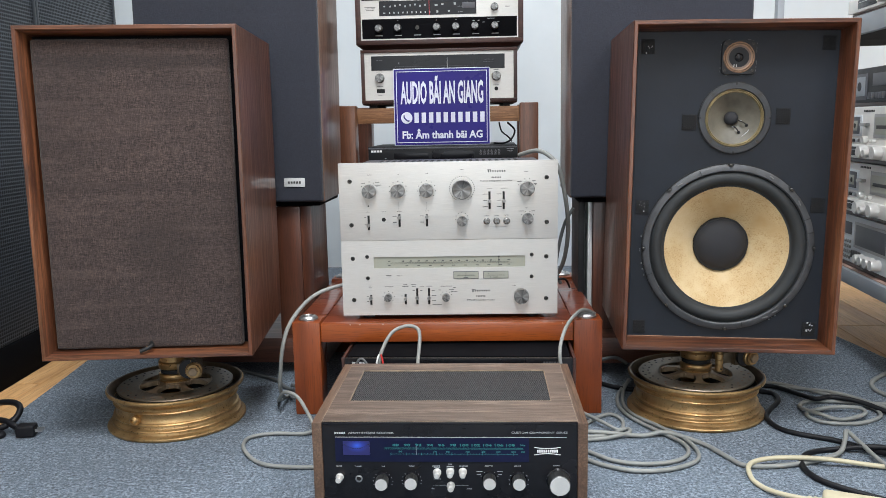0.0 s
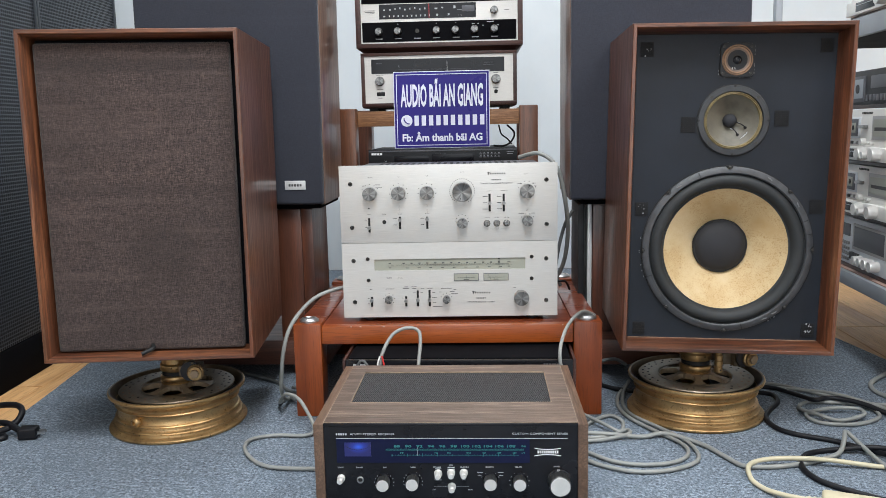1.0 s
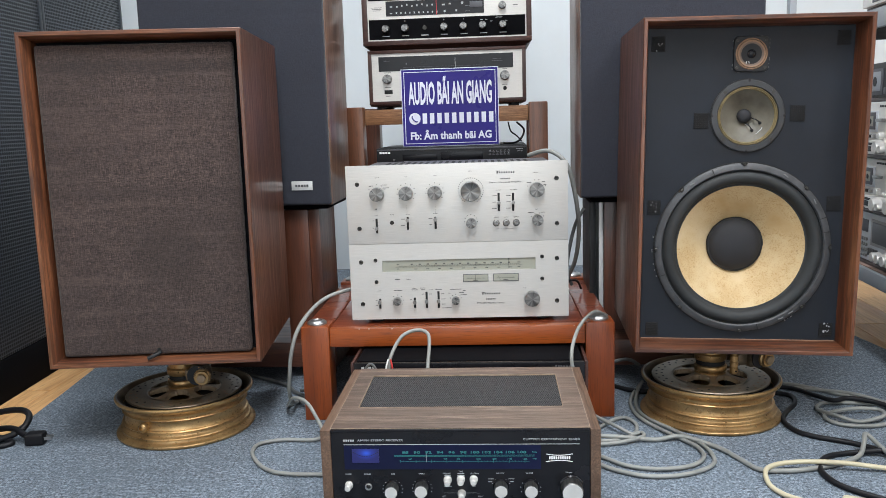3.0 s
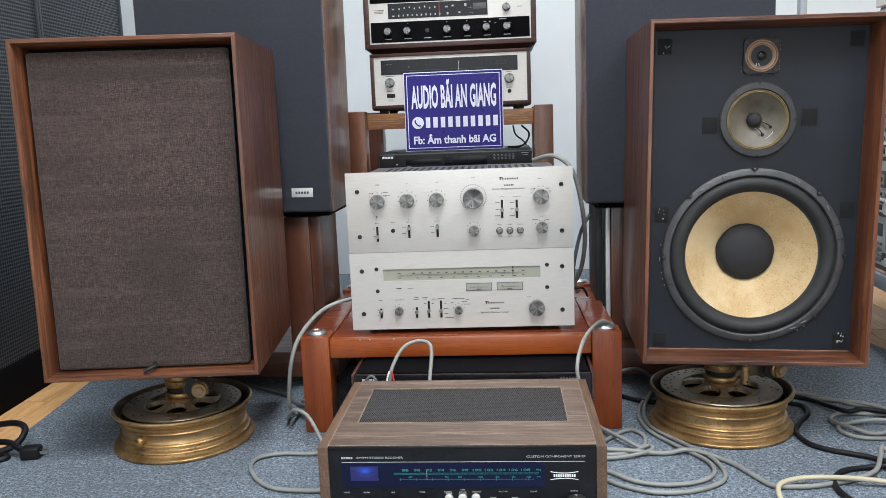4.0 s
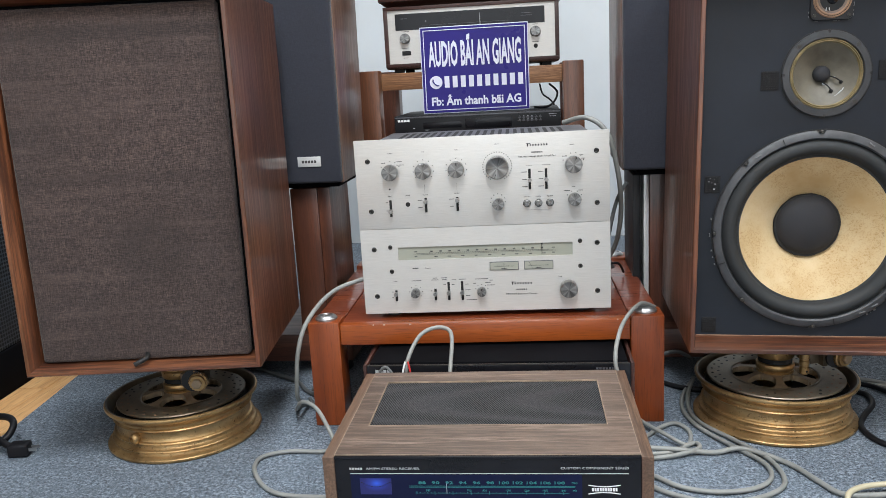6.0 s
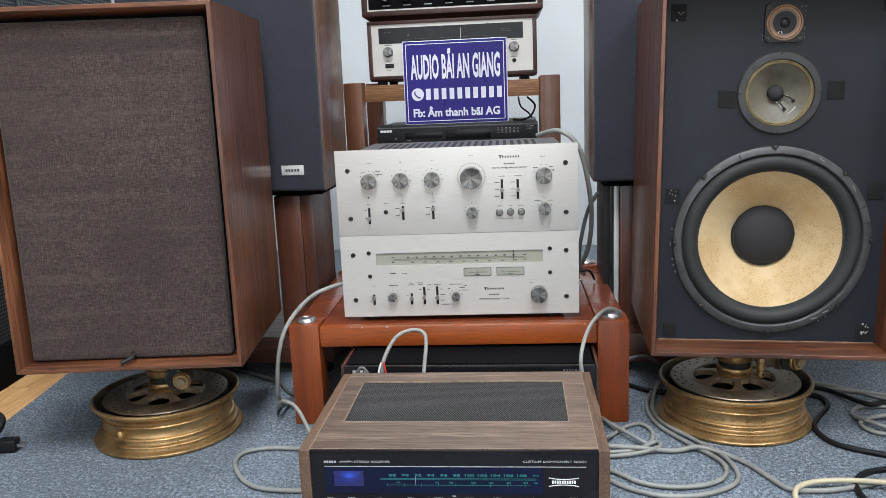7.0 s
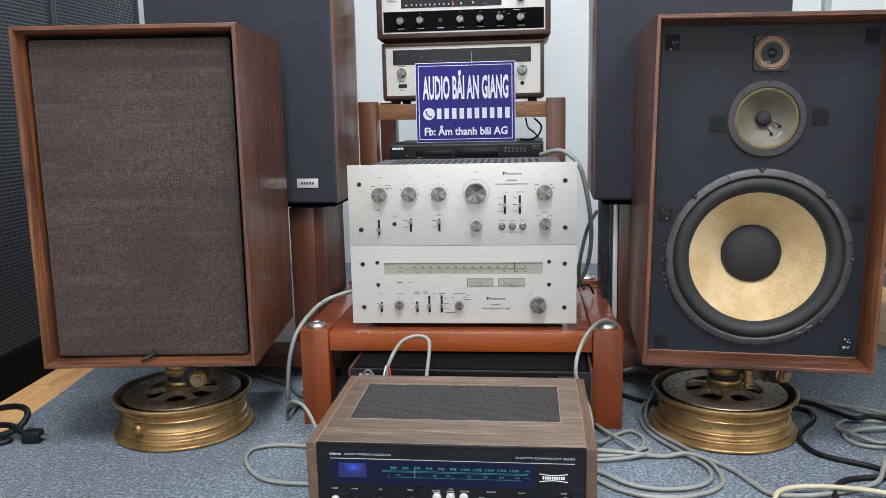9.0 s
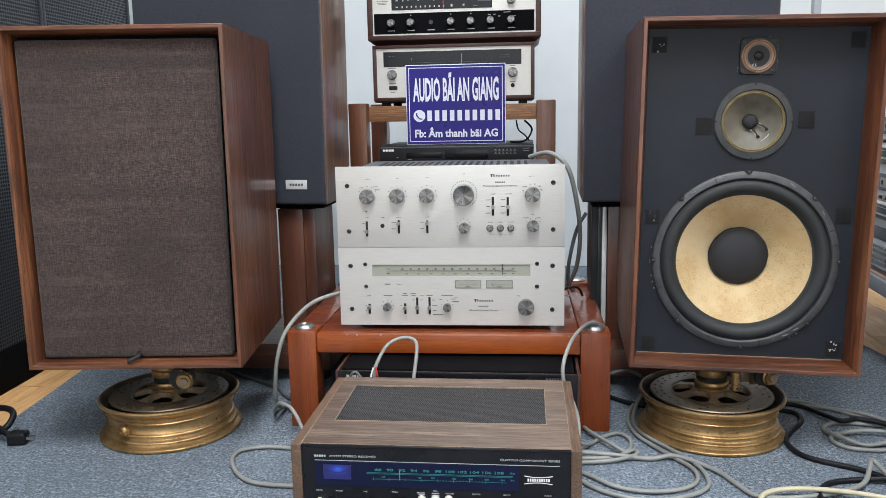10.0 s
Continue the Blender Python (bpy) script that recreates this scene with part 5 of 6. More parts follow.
cd = thing("disc_player", pose(-0.274, 2.309, 0.484, 0, 0, 0.3), "slim black disc player on the wooden shelf", "disc player")
part("case", boxed(0.002, 0.428, 0.008, 0.29, 0.006, 0.0535, 0.002), CASE_BLACK, cd)
part("front_panel", boxed(0, 0.430, 0, 0.008, 0.004, 0.0530, 0.0012), CASE_BLACK, cd)
part("top_bevel", boxed(0.001, 0.429, -0.001, 0.002, 0.046, 0.0500, 0.0008), CASE_GREY, cd)
for fx in (0.05, 0.38):
    for fy in (0.04, 0.25):
        part("foot", lathe([(0.014, 0), (0.015, 0.002), (0.015, 0.006), (0, 0.006)], 16), SLOT, cd, "", pose(fx, fy, 0))
bars("logo", [(0.012 + 0.0082 * i, 0.0405, 0.0066, 0.0058) for i in range(4)], WHITE_INK, cd, -0.0012)
part("display", boxed(0.185, 0.305, -0.0012, 0.001, 0.014, 0.039, 0.0005), FACE_BLACK, cd)
part("tray", boxed(0.075, 0.175, -0.0012, 0.001, 0.018, 0.034, 0.0005), FACE_BLACK, cd)
for i in range(6):
    for k in range(2):
        part("button", boxed(0.322 + 0.0105 * i, 0.329 + 0.0105 * i, -0.0022, 0.001, 0.026 + 0.008 * k, 0.0295 + 0.008 * k, 0.0004), CASE_GREY, cd)
bars("print", [(0.322 + 0.0105 * i + 0.0035, 0.0315 + 0.008 * k, 0.004, 0.0008) for i in range(6) for k in range(2)] + [(0.41, 0.042, 0.02, 0.001), (0.41, 0.036, 0.016, 0.001), (0.085, 0.0145, 0.012, 0.001), (0.05, 0.020, 0.005, 0.002)], GREY_INK, cd, -0.0002, kind="stuff")

# lower wooden-cased receiver
r2 = thing("vintage_receiver", pose(-0.294, 2.352, 0.6475, 0, 0, 1.6), "silver-faced vintage receiver in a dark wooden case", "receiver", "vintage receivers")
part("case", boxed(0, 0.452, 0.004, 0.27, 0.010, 0.1665, 0.004), DARK_CASE, r2)
lip = bmesh.new()
for a in ((0, 0.452, 0.1580, 0.1668), (0, 0.452, 0.0145, 0.0235), (0, 0.0105, 0.0235, 0.1580), (0.4415, 0.452, 0.0235, 0.1580)):
    box(lip, a[0], a[1], -0.006, 0.006, a[2], a[3], 0.001)
part("case_rim", lip, DARK_CASE, r2)
f = part("front_panel", boxed(0.0105, 0.4415, 0.0, 0.005, 0.0235, 0.1580), PLATE_WARM, r2, "champagne silver front panel")
part("dial_window", boxed(0.0300, 0.4160, -0.0010, 0.001, 0.1080, 0.1490), FACE_BLACK, f, "black dial window")
bars("dial_print", [(0.048, 0.137, 0.006, 0.002), (0.058, 0.137, 0.008, 0.0012), (0.37, 0.134, 0.026, 0.0008), (0.37, 0.128, 0.03, 0.0008), (0.21, 0.118, 0.22, 0.0005), (0.11, 0.128, 0.003, 0.005)], CASE_GREY, f, -0.0011, kind="stuff")
part("needle", boxed(0.2500, 0.2512, -0.0022, -0.0012, 0.112, 0.141), GREY_INK, f)
for x in (0.0540, 0.3915):
    knob(f, x, 0.0865, 0.0122, 0.020, 0.0, True, True)
part("switch_plate", boxed(0.0440, 0.0675, -0.0016, 0.001, 0.0445, 0.0555, 0.0006), SLOT, f)
part("phone_socket", lathe([(0.0055, 0), (0.0055, 0.002), (0.003, 0.002), (0, 0.001)], 20), SLOT, f, "", front(0.3915, 0, 0.0505))
bars("print", [(0.054, 0.1045, 0.022, 0.0014), (0.3915, 0.1045, 0.014, 0.0014), (0.054, 0.0630, 0.018, 0.0014), (0.3915, 0.0610, 0.016, 0.0014), (0.054, 0.0380, 0.012, 0.001)], FAINT_INK, f, -0.0001, kind="stuff")
for fx in (0.03, 0.42):
    for fy in (0.02, 0.24):
        part("foot", boxed(fx - 0.012, fx + 0.012, fy, fy + 0.024, 0, 0.010, 0.001), SLOT, r2)

# upper receiver
r1 = thing("vintage_receiver", pose(-0.3035, 2.345, 0.8145, 0, 0, 1.4), "black and silver vintage tuner-receiver in a dark wooden case", "receiver", "vintage receivers")
part("case", boxed(0, 0.479, 0.004, 0.29, 0.012, 0.172, 0.004), DARK_CASE, r1)
skirt = bmesh.new()
lo, hi = [(0.018, 0.018), (0.461, 0.018), (0.461, 0.28), (0.018, 0.28)], [(0.001, 0.0), (0.478, 0.0), (0.478, 0.289), (0.001, 0.289)]
a = [skirt.verts.new((x, y, 0.0)) for x, y in lo]
b = [skirt.verts.new((x, y, 0.0125)) for x, y in hi]
skirt.faces.new(a[::-1])
skirt.faces.new(b)
for i in range(4):
    skirt.faces.new((a[i], a[(i + 1) % 4], b[(i + 1) % 4], b[i]))
part("tapered_base", skirt, DARK_CASE, r1)
lip = bmesh.new()
for q in ((0, 0.479, 0.162, 0.172), (0, 0.479, 0.0128, 0.0255), (0, 0.0145, 0.0255, 0.162), (0.4645, 0.479, 0.0255, 0.162)):
    box(lip, q[0], q[1], -0.008, 0.006, q[2], q[3], 0.0012)
part("case_rim", lip, DARK_CASE, r1)
f = part("front_panel", boxed(0.0145, 0.4645, 0.0, 0.005, 0.0255, 0.162), PLATE_WARM, r1)
part("lower_band", boxed(0.018, 0.4610, -0.0012, 0.001, 0.0300, 0.0850), MATT_BLACK, f, "black control band")
part("dial_window", boxed(0.068, 0.3460, -0.0012, 0.001, 0.0935, 0.1345), FACE_BLACK, f, "black tuning dial")
part("upper_band", boxed(0.018, 0.4610, -0.0010, 0.001, 0.1370, 0.1600), MATT_BLACK, f)
part("pointer", boxed(0.2110, 0.2126, -0.0024, -0.0012, 0.094, 0.134), RED_POINTER, f, "red tuning pointer")
bars("dial_print", [(0.100 + 0.0143 * i, 0.1190 + 0.002 * (i % 3), 0.0034, 0.0048) for i in range(8)] + [(0.098 + 0.0128 * i, 0.1015, 0.0032, 0.0050) for i in range(10)] + [(0.232, 0.120, 0.008, 0.004), (0.25, 0.122, 0.006, 0.004), (0.285, 0.123, 0.006, 0.007), (0.083, 0.119, 0.006, 0.003), (0.083, 0.101, 0.006, 0.003), (0.235, 0.102, 0.005, 0.006), (0.268, 0.103, 0.005, 0.005), (0.3, 0.115, 0.014, 0.0005), (0.3, 0.100, 0.014, 0.0005)], GREY_INK, f, -0.0013, kind="stuff")
part("meter", boxed(0.3060, 0.3420, -0.0020, -0.001, 0.1100, 0.1260, 0.0005), CASE_GREY, f, "small tuning meter")
bars("print", [(0.042, 0.118, 0.032, 0.0012), (0.042, 0.114, 0.028, 0.0012), (0.042, 0.110, 0.022, 0.0012), (0.434, 0.112, 0.014, 0.0015)], FAINT_INK, f, -0.0001, kind="stuff")
bars("lower_print", [(0.0660 + 0.0555 * i, 0.0385, 0.020, 0.0022) for i in range(7)] + [(0.387, 0.0800, 0.02, 0.0015), (0.338, 0.075, 0.008, 0.0015), (0.352, 0.075, 0.006, 0.0015), (0.366, 0.070, 0.006, 0.0015), (0.408, 0.070, 0.006, 0.0015), (0.1215, 0.0790, 0.003, 0.002), (0.232, 0.0790, 0.003, 0.002), (0.2875, 0.0790, 0.003, 0.002)], GREY_INK, f, -0.0013, kind="stuff")
for x, z in ((0.0660, 0.0585), (0.1205, 0.0590), (0.2320, 0.0590), (0.2865, 0.0590), (0.3410, 0.0595), (0.3975, 0.0595), (0.3975, 0.1115)):
    knob(f, x, z, 0.0098, 0.018, -0.0012, True, True)
s = part("phone_socket", lathe([(0.006, 0), (0.006, 0.002), (0.0035, 0.0025), (0, 0.001)], 20), DULL_STEEL, f, "", front(0.1765, -0.0012, 0.0590))


# ---- shop sign ----
sign = thing("shop_sign", pose(-0.198, 2.326, 0.5390, -0.6, 0, 1.0), "blue shop sign with white lettering leaning on the shelf", "sign")
SW, SH = 0.277, 0.219
part("board", boxed(0, SW, 0, 0.004, 0, SH, 0.0006), SIGN_WHITE, sign)
part("blue_field", boxed(0.0020, SW - 0.0020, -0.0012, 0.0002, 0.0020, SH - 0.0020), SIGN_BLUE, sign, "blue printed field")
bd = bmesh.new()
for q in ((0.008, SW - 0.008, SH - 0.0098, SH - 0.008), (0.008, SW - 0.008, 0.008, 0.0098), (0.008, 0.0098, 0.0098, SH - 0.0098), (SW - 0.0098, SW - 0.008, 0.0098, SH - 0.0098)):
    box(bd, q[0], q[1], -0.0018, -0.001, q[2], q[3])
part("border_line", bd, SIGN_WHITE, sign)
t1 = lettering("lettering", "AUDIO B\u00c3I AN GIANG", 0.060, SIGN_WHITE, sign, front(SW / 2 + 0.0005, -0.0016, 0.147), 0.238, thick=0.0004, bold=0.0026)
t2 = lettering("lettering", "Fb: \u00c2m thanh b\u00e3i AG", 0.0205, SIGN_WHITE, sign, front(SW / 2 + 0.0005, -0.0016, 0.0295), 0.232, thick=0.0004, bold=0.0009)
part("phone_disc", lathe([(0.0165, 0), (0.0165, 0.0006), (0, 0.0006)], 40), SIGN_WHITE, sign, "white disc", front(0.0365, -0.0012, 0.0795))
hs = tube([(-0.007, 0.008, 0.0010), (-0.0075, 0.002, 0.0010), (-0.002, -0.005, 0.0010), (0.004, -0.0085, 0.0010), (0.008, -0.008, 0.0010)], 0.0017, 8, 5)
part("handset_mark", hs, SIGN_BLUE, sign, "", front(0.0365, -0.0012, 0.0795))
for i in range(10):
    bars("number_bar", [(0.0650 + 0.0211 * i, 0.0795, 0.0125, 0.029)], SIGN_WHITE, sign, -0.0011, 0.0007)


# ---- rack of cassette decks ----
rack = thing("steel_rack", pose(0.955, 1.90, -0.012, 0, 0, -2.7), "grey steel rack with board shelves of silver tape decks", "rack")
for z, th in ((0.243, 0.035), (0.846, 0.045)):
    part("shelf_board", boxed(0.002, 0.46, -0.55, 0.75, z - 0.012, z, 0.001), BOARD, rack, "worn pinkish shelf board")
    # black sheet added for the shadow beneath the shelf board
    part("shelf_underside", boxed(0.002, 0.46, -0.55, 0.75, z - 0.020, z - 0.0122), MATT_BLACK, rack)
    part("shelf_beam", boxed(-0.012, 0.0, -0.55, 0.75, z - th, z - 0.001, 0.002), RACK_GREY, rack)
    part("shelf_beam", boxed(0.462, 0.474, -0.55, 0.75, z - th, z - 0.001, 0.002), RACK_GREY, rack)
for px in (-0.004, 0.466):
    for py in (-0.57, 0.76):
        part("upright", boxed(px - 0.010, px + 0.010, py - 0.018, py + 0.018, 0, 1.35, 0.002), RACK_GREY, rack)


def deck_body(m, h, face, label, case):
    """Front faces along -y of its own axes; 0.42 m wide."""
    d = thing("tape_deck", m, label, "tape deck", "tape decks on the rack")
    part("case", boxed(0.003, 0.417, 0.008, 0.27, 0.004, h - 0.002, 0.002), case, d)
    part("base_strip", boxed(0, 0.42, -0.001, 0.008, 0.0005, 0.0095, 0.001), DARK_CASE, d)
    return d, part("front_panel", boxed(0, 0.42, 0, 0.008, 0.010, h, 0.0012), face, d)


def meter_deck(m, h):
    """Silver deck: cassette door and meters above, a stepped strip with a slot and knobs below."""
    d, f = deck_body(m, h, DECK_SILVER, "silver cassette deck with meters and a stepped front", DARK_CASE)
    part("lower_step", boxed(0.0, 0.42, -0.012, 0.001, 0.011, h * 0.33, 0.002), DECK_SILVER, f)
    part("slot_window", boxed(0.060, 0.168, -0.0128, -0.011, h * 0.13, h * 0.29, 0.0006), FACE_BLACK, f)
    part("slot_edge", boxed(0.060, 0.168, -0.0134, -0.0126, h * 0.235, h * 0.245), GREY_INK, f)
    w = part("cassette_door", boxed(0.050, 0.160, -0.0022, 0.001, h * 0.48, h * 0.86, 0.001), DECK_BLUE, f)
    part("cassette_window", boxed(0.062, 0.150, -0.0034, -0.002, h * 0.52, h * 0.83, 0.0008), CASE_GREY, w)
    part("cassette", boxed(0.074, 0.138, -0.0042, -0.0032, h * 0.58, h * 0.76, 0.0004), METER_FACE, w)
    for x in (0.088, 0.124):
        part("hub", lathe([(0.006, 0), (0.006, 0.0006), (0, 0.0006)], 14), SLOT, w, "", front(x, -0.0042, h * 0.67))
    part("key_bay", boxed(0.056, 0.156, -0.0016, 0.001, h * 0.36, h * 0.44, 0.0006), GREY_VINYL, f)
    for i in range(5):
        part("key", boxed(0.060 + 0.019 * i, 0.075 + 0.019 * i, -0.006, -0.001, h * 0.375, h * 0.425, 0.0008), SLOT if i % 2 else KNURL, f)
    part("meter", boxed(0.228, 0.345, -0.0016, 0.001, h * 0.46, h * 0.88, 0.001), GREY_VINYL, f)
    part("meter_face", boxed(0.236, 0.337, -0.0024, -0.001, h * 0.52, h * 0.82), METER_FACE, f)
    part("meter_print", boxed(0.245, 0.328, -0.0028, -0.0022, h * 0.62, h * 0.68), FAINT_INK, f)
    part("toggle", boxed(0.176, 0.204, -0.014, -0.001, h * 0.66, h * 0.72, 0.0015), KNURL, f)
    for x, z, r, dd, y in ((0.190, 0.42, 0.0085, 0.012, 0), (0.222, 0.40, 0.0040, 0.008, 0), (0.238, 0.40, 0.0040, 0.008, 0), (0.222, 0.215, 0.0150, 0.020, -0.012), (0.262, 0.20, 0.0085, 0.024, -0.012), (0.300, 0.215, 0.0150, 0.020, -0.012), (0.37, 0.42, 0.010, 0.012, 0)):
        knob(f, x, h * z, r, dd, y, False, metal=SATIN)
    bars("name_mark", [(0.168 + 0.0088 * i, h * 0.935, 0.0066, 0.0048) for i in range(7)], INK, f, -0.0002)
    return d


def button_deck(m, h):
    """Cool silver deck with rows of small buttons and a wide dark window."""
    d, f = deck_body(m, h, DECK_BLUE, "silver tape deck with rows of small buttons", CASE_BLACK)
    part("display", boxed(0.050, 0.135, -0.0014, 0.001, h * 0.62, h * 0.86, 0.0008), CASE_GREY, f)
    for i in range(7):
        for k in range(4):
            part("button", lathe([(0.0042, 0), (0.0042, 0.003), (0.0032, 0.004), (0, 0.004)], 10), KNURL, f, "", front(0.056 + 0.0125 * i, 0, h * (0.17 + 0.105 * k)))
    w = part("wide_window", boxed(0.155, 0.345, -0.0020, 0.001, h * 0.40, h * 0.90, 0.0010), GREY_VINYL, f)
    part("window_glass", boxed(0.165, 0.335, -0.0030, -0.001, h * 0.46, h * 0.85, 0.0006), CASE_GREY, w)
    for i in range(5):
        part("slide_key", boxed(0.150 + 0.010 * i, 0.157 + 0.010 * i, -0.006, 0.0, h * 0.20, h * 0.34, 0.0006), FAINT_INK, f)
    for x, r in ((0.212, 0.0110), (0.242, 0.0110), (0.272, 0.0125), (0.304, 0.0125)):
        knob(f, x, h * 0.24, r, 0.022, 0.0, False, metal=SATIN)
    return d


def black_deck(m, h):
    d, f = deck_body(m, h, CASE_BLACK, "black cassette deck on the silver decks", CASE_BLACK)
    w = part("cassette_door", boxed(0.095, 0.175, -0.0018, 0.001, h * 0.18, h * 0.86, 0.001), CASE_GREY, f)
    part("cassette_window", boxed(0.105, 0.165, -0.0030, -0.001, h * 0.28, h * 0.78, 0.0008), RACK_GREY, w)
    part("hub", lathe([(0.011, 0), (0.011, 0.0006), (0, 0.0006)], 16), CASE_BLACK, w, "", front(0.135, -0.0030, h * 0.53))
    for k in range(4):
        part("key", boxed(0.055, 0.080, -0.006, 0.0, h * (0.16 + 0.18 * k), h * (0.27 + 0.18 * k), 0.0008), SLOT, f)
    part("display", boxed(0.205, 0.330, -0.0014, 0.001, h * 0.52, h * 0.84, 0.0008), CASE_GREY, f)
    for i in range(6):
        part("key", boxed(0.195 + 0.020 * i, 0.207 + 0.020 * i, -0.007, 0.0, h * 0.20, h * 0.36, 0.0010), CASE_GREY, f)
    part("top_cover", boxed(0.0, 0.42, 0.0, 0.27, h - 0.0015, h, 0.0004), CASE_GREY, d)
    return d


RT3 = pose(0.955, 1.90, -0.012, 0, 0, -2.7)
FACE_LEFT = pose(0, 0, 0, 0, 0, -90)
z = 0.2435
for h, kind_of_deck in ((0.1265, button_deck), (0.1285, meter_deck), (0.1305, meter_deck), (0.0900, black_deck)):
    kind_of_deck(RT3 @ Matrix.Translation((0.012, 0.26, z)) @ FACE_LEFT, h)
    z += h + 0.0015
meter_deck(RT3 @ Matrix.Translation((0.012, 0.20, 0.8465)) @ FACE_LEFT, 0.13)


# ---- cables and plugs ----
def cable(points, r, material, label, group="cables on the carpet", name="cable"):
    return tagged(part(name, tube(points, r, 12, 9), material, None, label), category="cable", group=group)


Z0 = 0.0048
G = "grey sheathed speaker cable lying over the carpet"
cable([(-0.20, 1.69, 0.262), (-0.24, 1.665, 0.262), (-0.285, 1.64, 0.250), (-0.316, 1.615, 0.225), (-0.338, 1.59, 0.190), (-0.350, 1.58, 0.145), (-0.356, 1.58, 0.10), (-0.363, 1.595, 0.055), (-0.368, 1.64, 0.02), (-0.372, 1.70, Z0)], 0.0042, CABLE_GREY, "grey cable running from the tuner down past the table leg", "cables on the table")
cable([(-0.372, 1.700, Z0), (-0.385, 1.66, 0.006), (-0.368, 1.60, 0.03), (-0.345, 1.565, 0.058), (-0.315, 1.545, 0.056), (-0.290, 1.52, 0.035), (-0.270, 1.49, 0.012), (-0.285, 1.475, Z0), (-0.345, 1.475, Z0), (-0.389, 1.451, Z0), (-0.379, 1.394, Z0), (-0.321, 1.331, Z0), (-0.215, 1.322, Z0), (-0.15, 1.33, Z0)], 0.0037, CABLE_GREY, "grey cable looping from the table leg over the carpet")
cable([(-0.360, 1.72, Z0), (-0.395, 1.75, Z0), (-0.43, 1.80, Z0), (-0.50, 1.85, Z0), (-0.60, 1.92, Z0)], 0.0042, CABLE_DARK, "dark cable on the carpet behind the table leg")
cable([(-0.37, 1.69, 0.012), (-0.352, 1.66, 0.012), (-0.338, 1.69, 0.012), (-0.352, 1.73, 0.012), (-0.374, 1.72, 0.02)], 0.0040, CABLE_DARK, "dark cable coil on the carpet")
cable([(-0.135, 1.495, 0.125), (-0.132, 1.50, 0.160), (-0.115, 1.53, 0.192), (-0.090, 1.545, 0.203), (-0.066, 1.545, 0.200), (-0.058, 1.53, 0.185), (-0.060, 1.50, 0.140), (-0.06, 1.492, 0.11)], 0.0036, CABLE_GREY, "grey cable arching up behind the receiver", "cables at the receiver")
cable([(-0.135, 1.495, 0.16), (-0.139, 1.49, 0.145), (-0.142, 1.486, 0.12)], 0.0017, CABLE_WHITE, "bare white wire end", "cables at the receiver", "wire")
cable([(-0.131, 1.495, 0.16), (-0.127, 1.49, 0.145), (-0.126, 1.486, 0.12)], 0.0017, CABLE_RED, "bare red wire end", "cables at the receiver", "wire")
cable([(-0.182, 1.488, 0.125), (-0.176, 1.487, 0.148), (-0.165, 1.487, 0.152), (-0.150, 1.487, 0.128)], 0.0024, CABLE_DARK, "short dark wire loop behind the receiver", "cables at the receiver", "wire")
cable([(0.300, 1.66, 0.200), (0.276, 1.635, 0.215), (0.2536, 1.60, 0.2128), (0.2338, 1.57, 0.1969), (0.2201, 1.525, 0.1802), (0.2149, 1.50, 0.1647), (0.2155, 1.494, 0.1462), (0.2226, 1.490, 0.1242), (0.2302, 1.485, 0.1112), (0.240, 1.475, 0.085), (0.243, 1.455, 0.060), (0.240, 1.44, 0.050)], 0.0036, CABLE_GREY, "grey cable drawn over the table leg", "cables on the table")
cable([(0.150, 1.90, 0.525), (0.195, 1.86, 0.535), (0.232, 1.82, 0.505), (0.252, 1.83, 0.43), (0.262, 1.87, 0.35), (0.258, 1.91, 0.28), (0.245, 1.94, 0.235), (0.225, 1.95, 0.205)], 0.0050, CABLE_GREY, "thick grey cable hanging behind the amplifier", "cables on the table")
cable([(0.275, 1.88, 0.40), (0.255, 1.89, 0.36), (0.240, 1.90, 0.29), (0.238, 1.92, 0.24), (0.25, 1.93, 0.21)], 0.0042, CABLE_DARK, "dark cable hanging behind the tuner", "cables on the table")
cable([(0.215, 1.86, 0.215), (0.232, 1.89, 0.225), (0.258, 1.90, 0.226), (0.272, 1.93, 0.200)], 0.0026, CABLE_BLACK, "black wire on the table", "cables on the table", "wire")
cable([(0.212, 1.88, 0.205), (0.225, 1.88, 0.213), (0.240, 1.90, 0.206)], 0.002, CABLE_WHITE, "white wire end on the table", "cables on the table", "wire")
cable([(0.130, 2.40, 0.60), (0.150, 2.38, 0.578), (0.140, 2.375, 0.552), (0.118, 2.38, 0.5405), (0.09, 2.42, 0.5405)], 0.0028, CABLE_BLACK, "black wire loop on the disc player", "cables on the shelf", "wire")
cable([(0.105, 2.44, 0.60), (0.112, 2.40, 0.575), (0.130, 2.39, 0.56), (0.142, 2.40, 0.545)], 0.0022, CABLE_BLACK, "thin black wire behind the sign", "cables on the shelf", "wire")

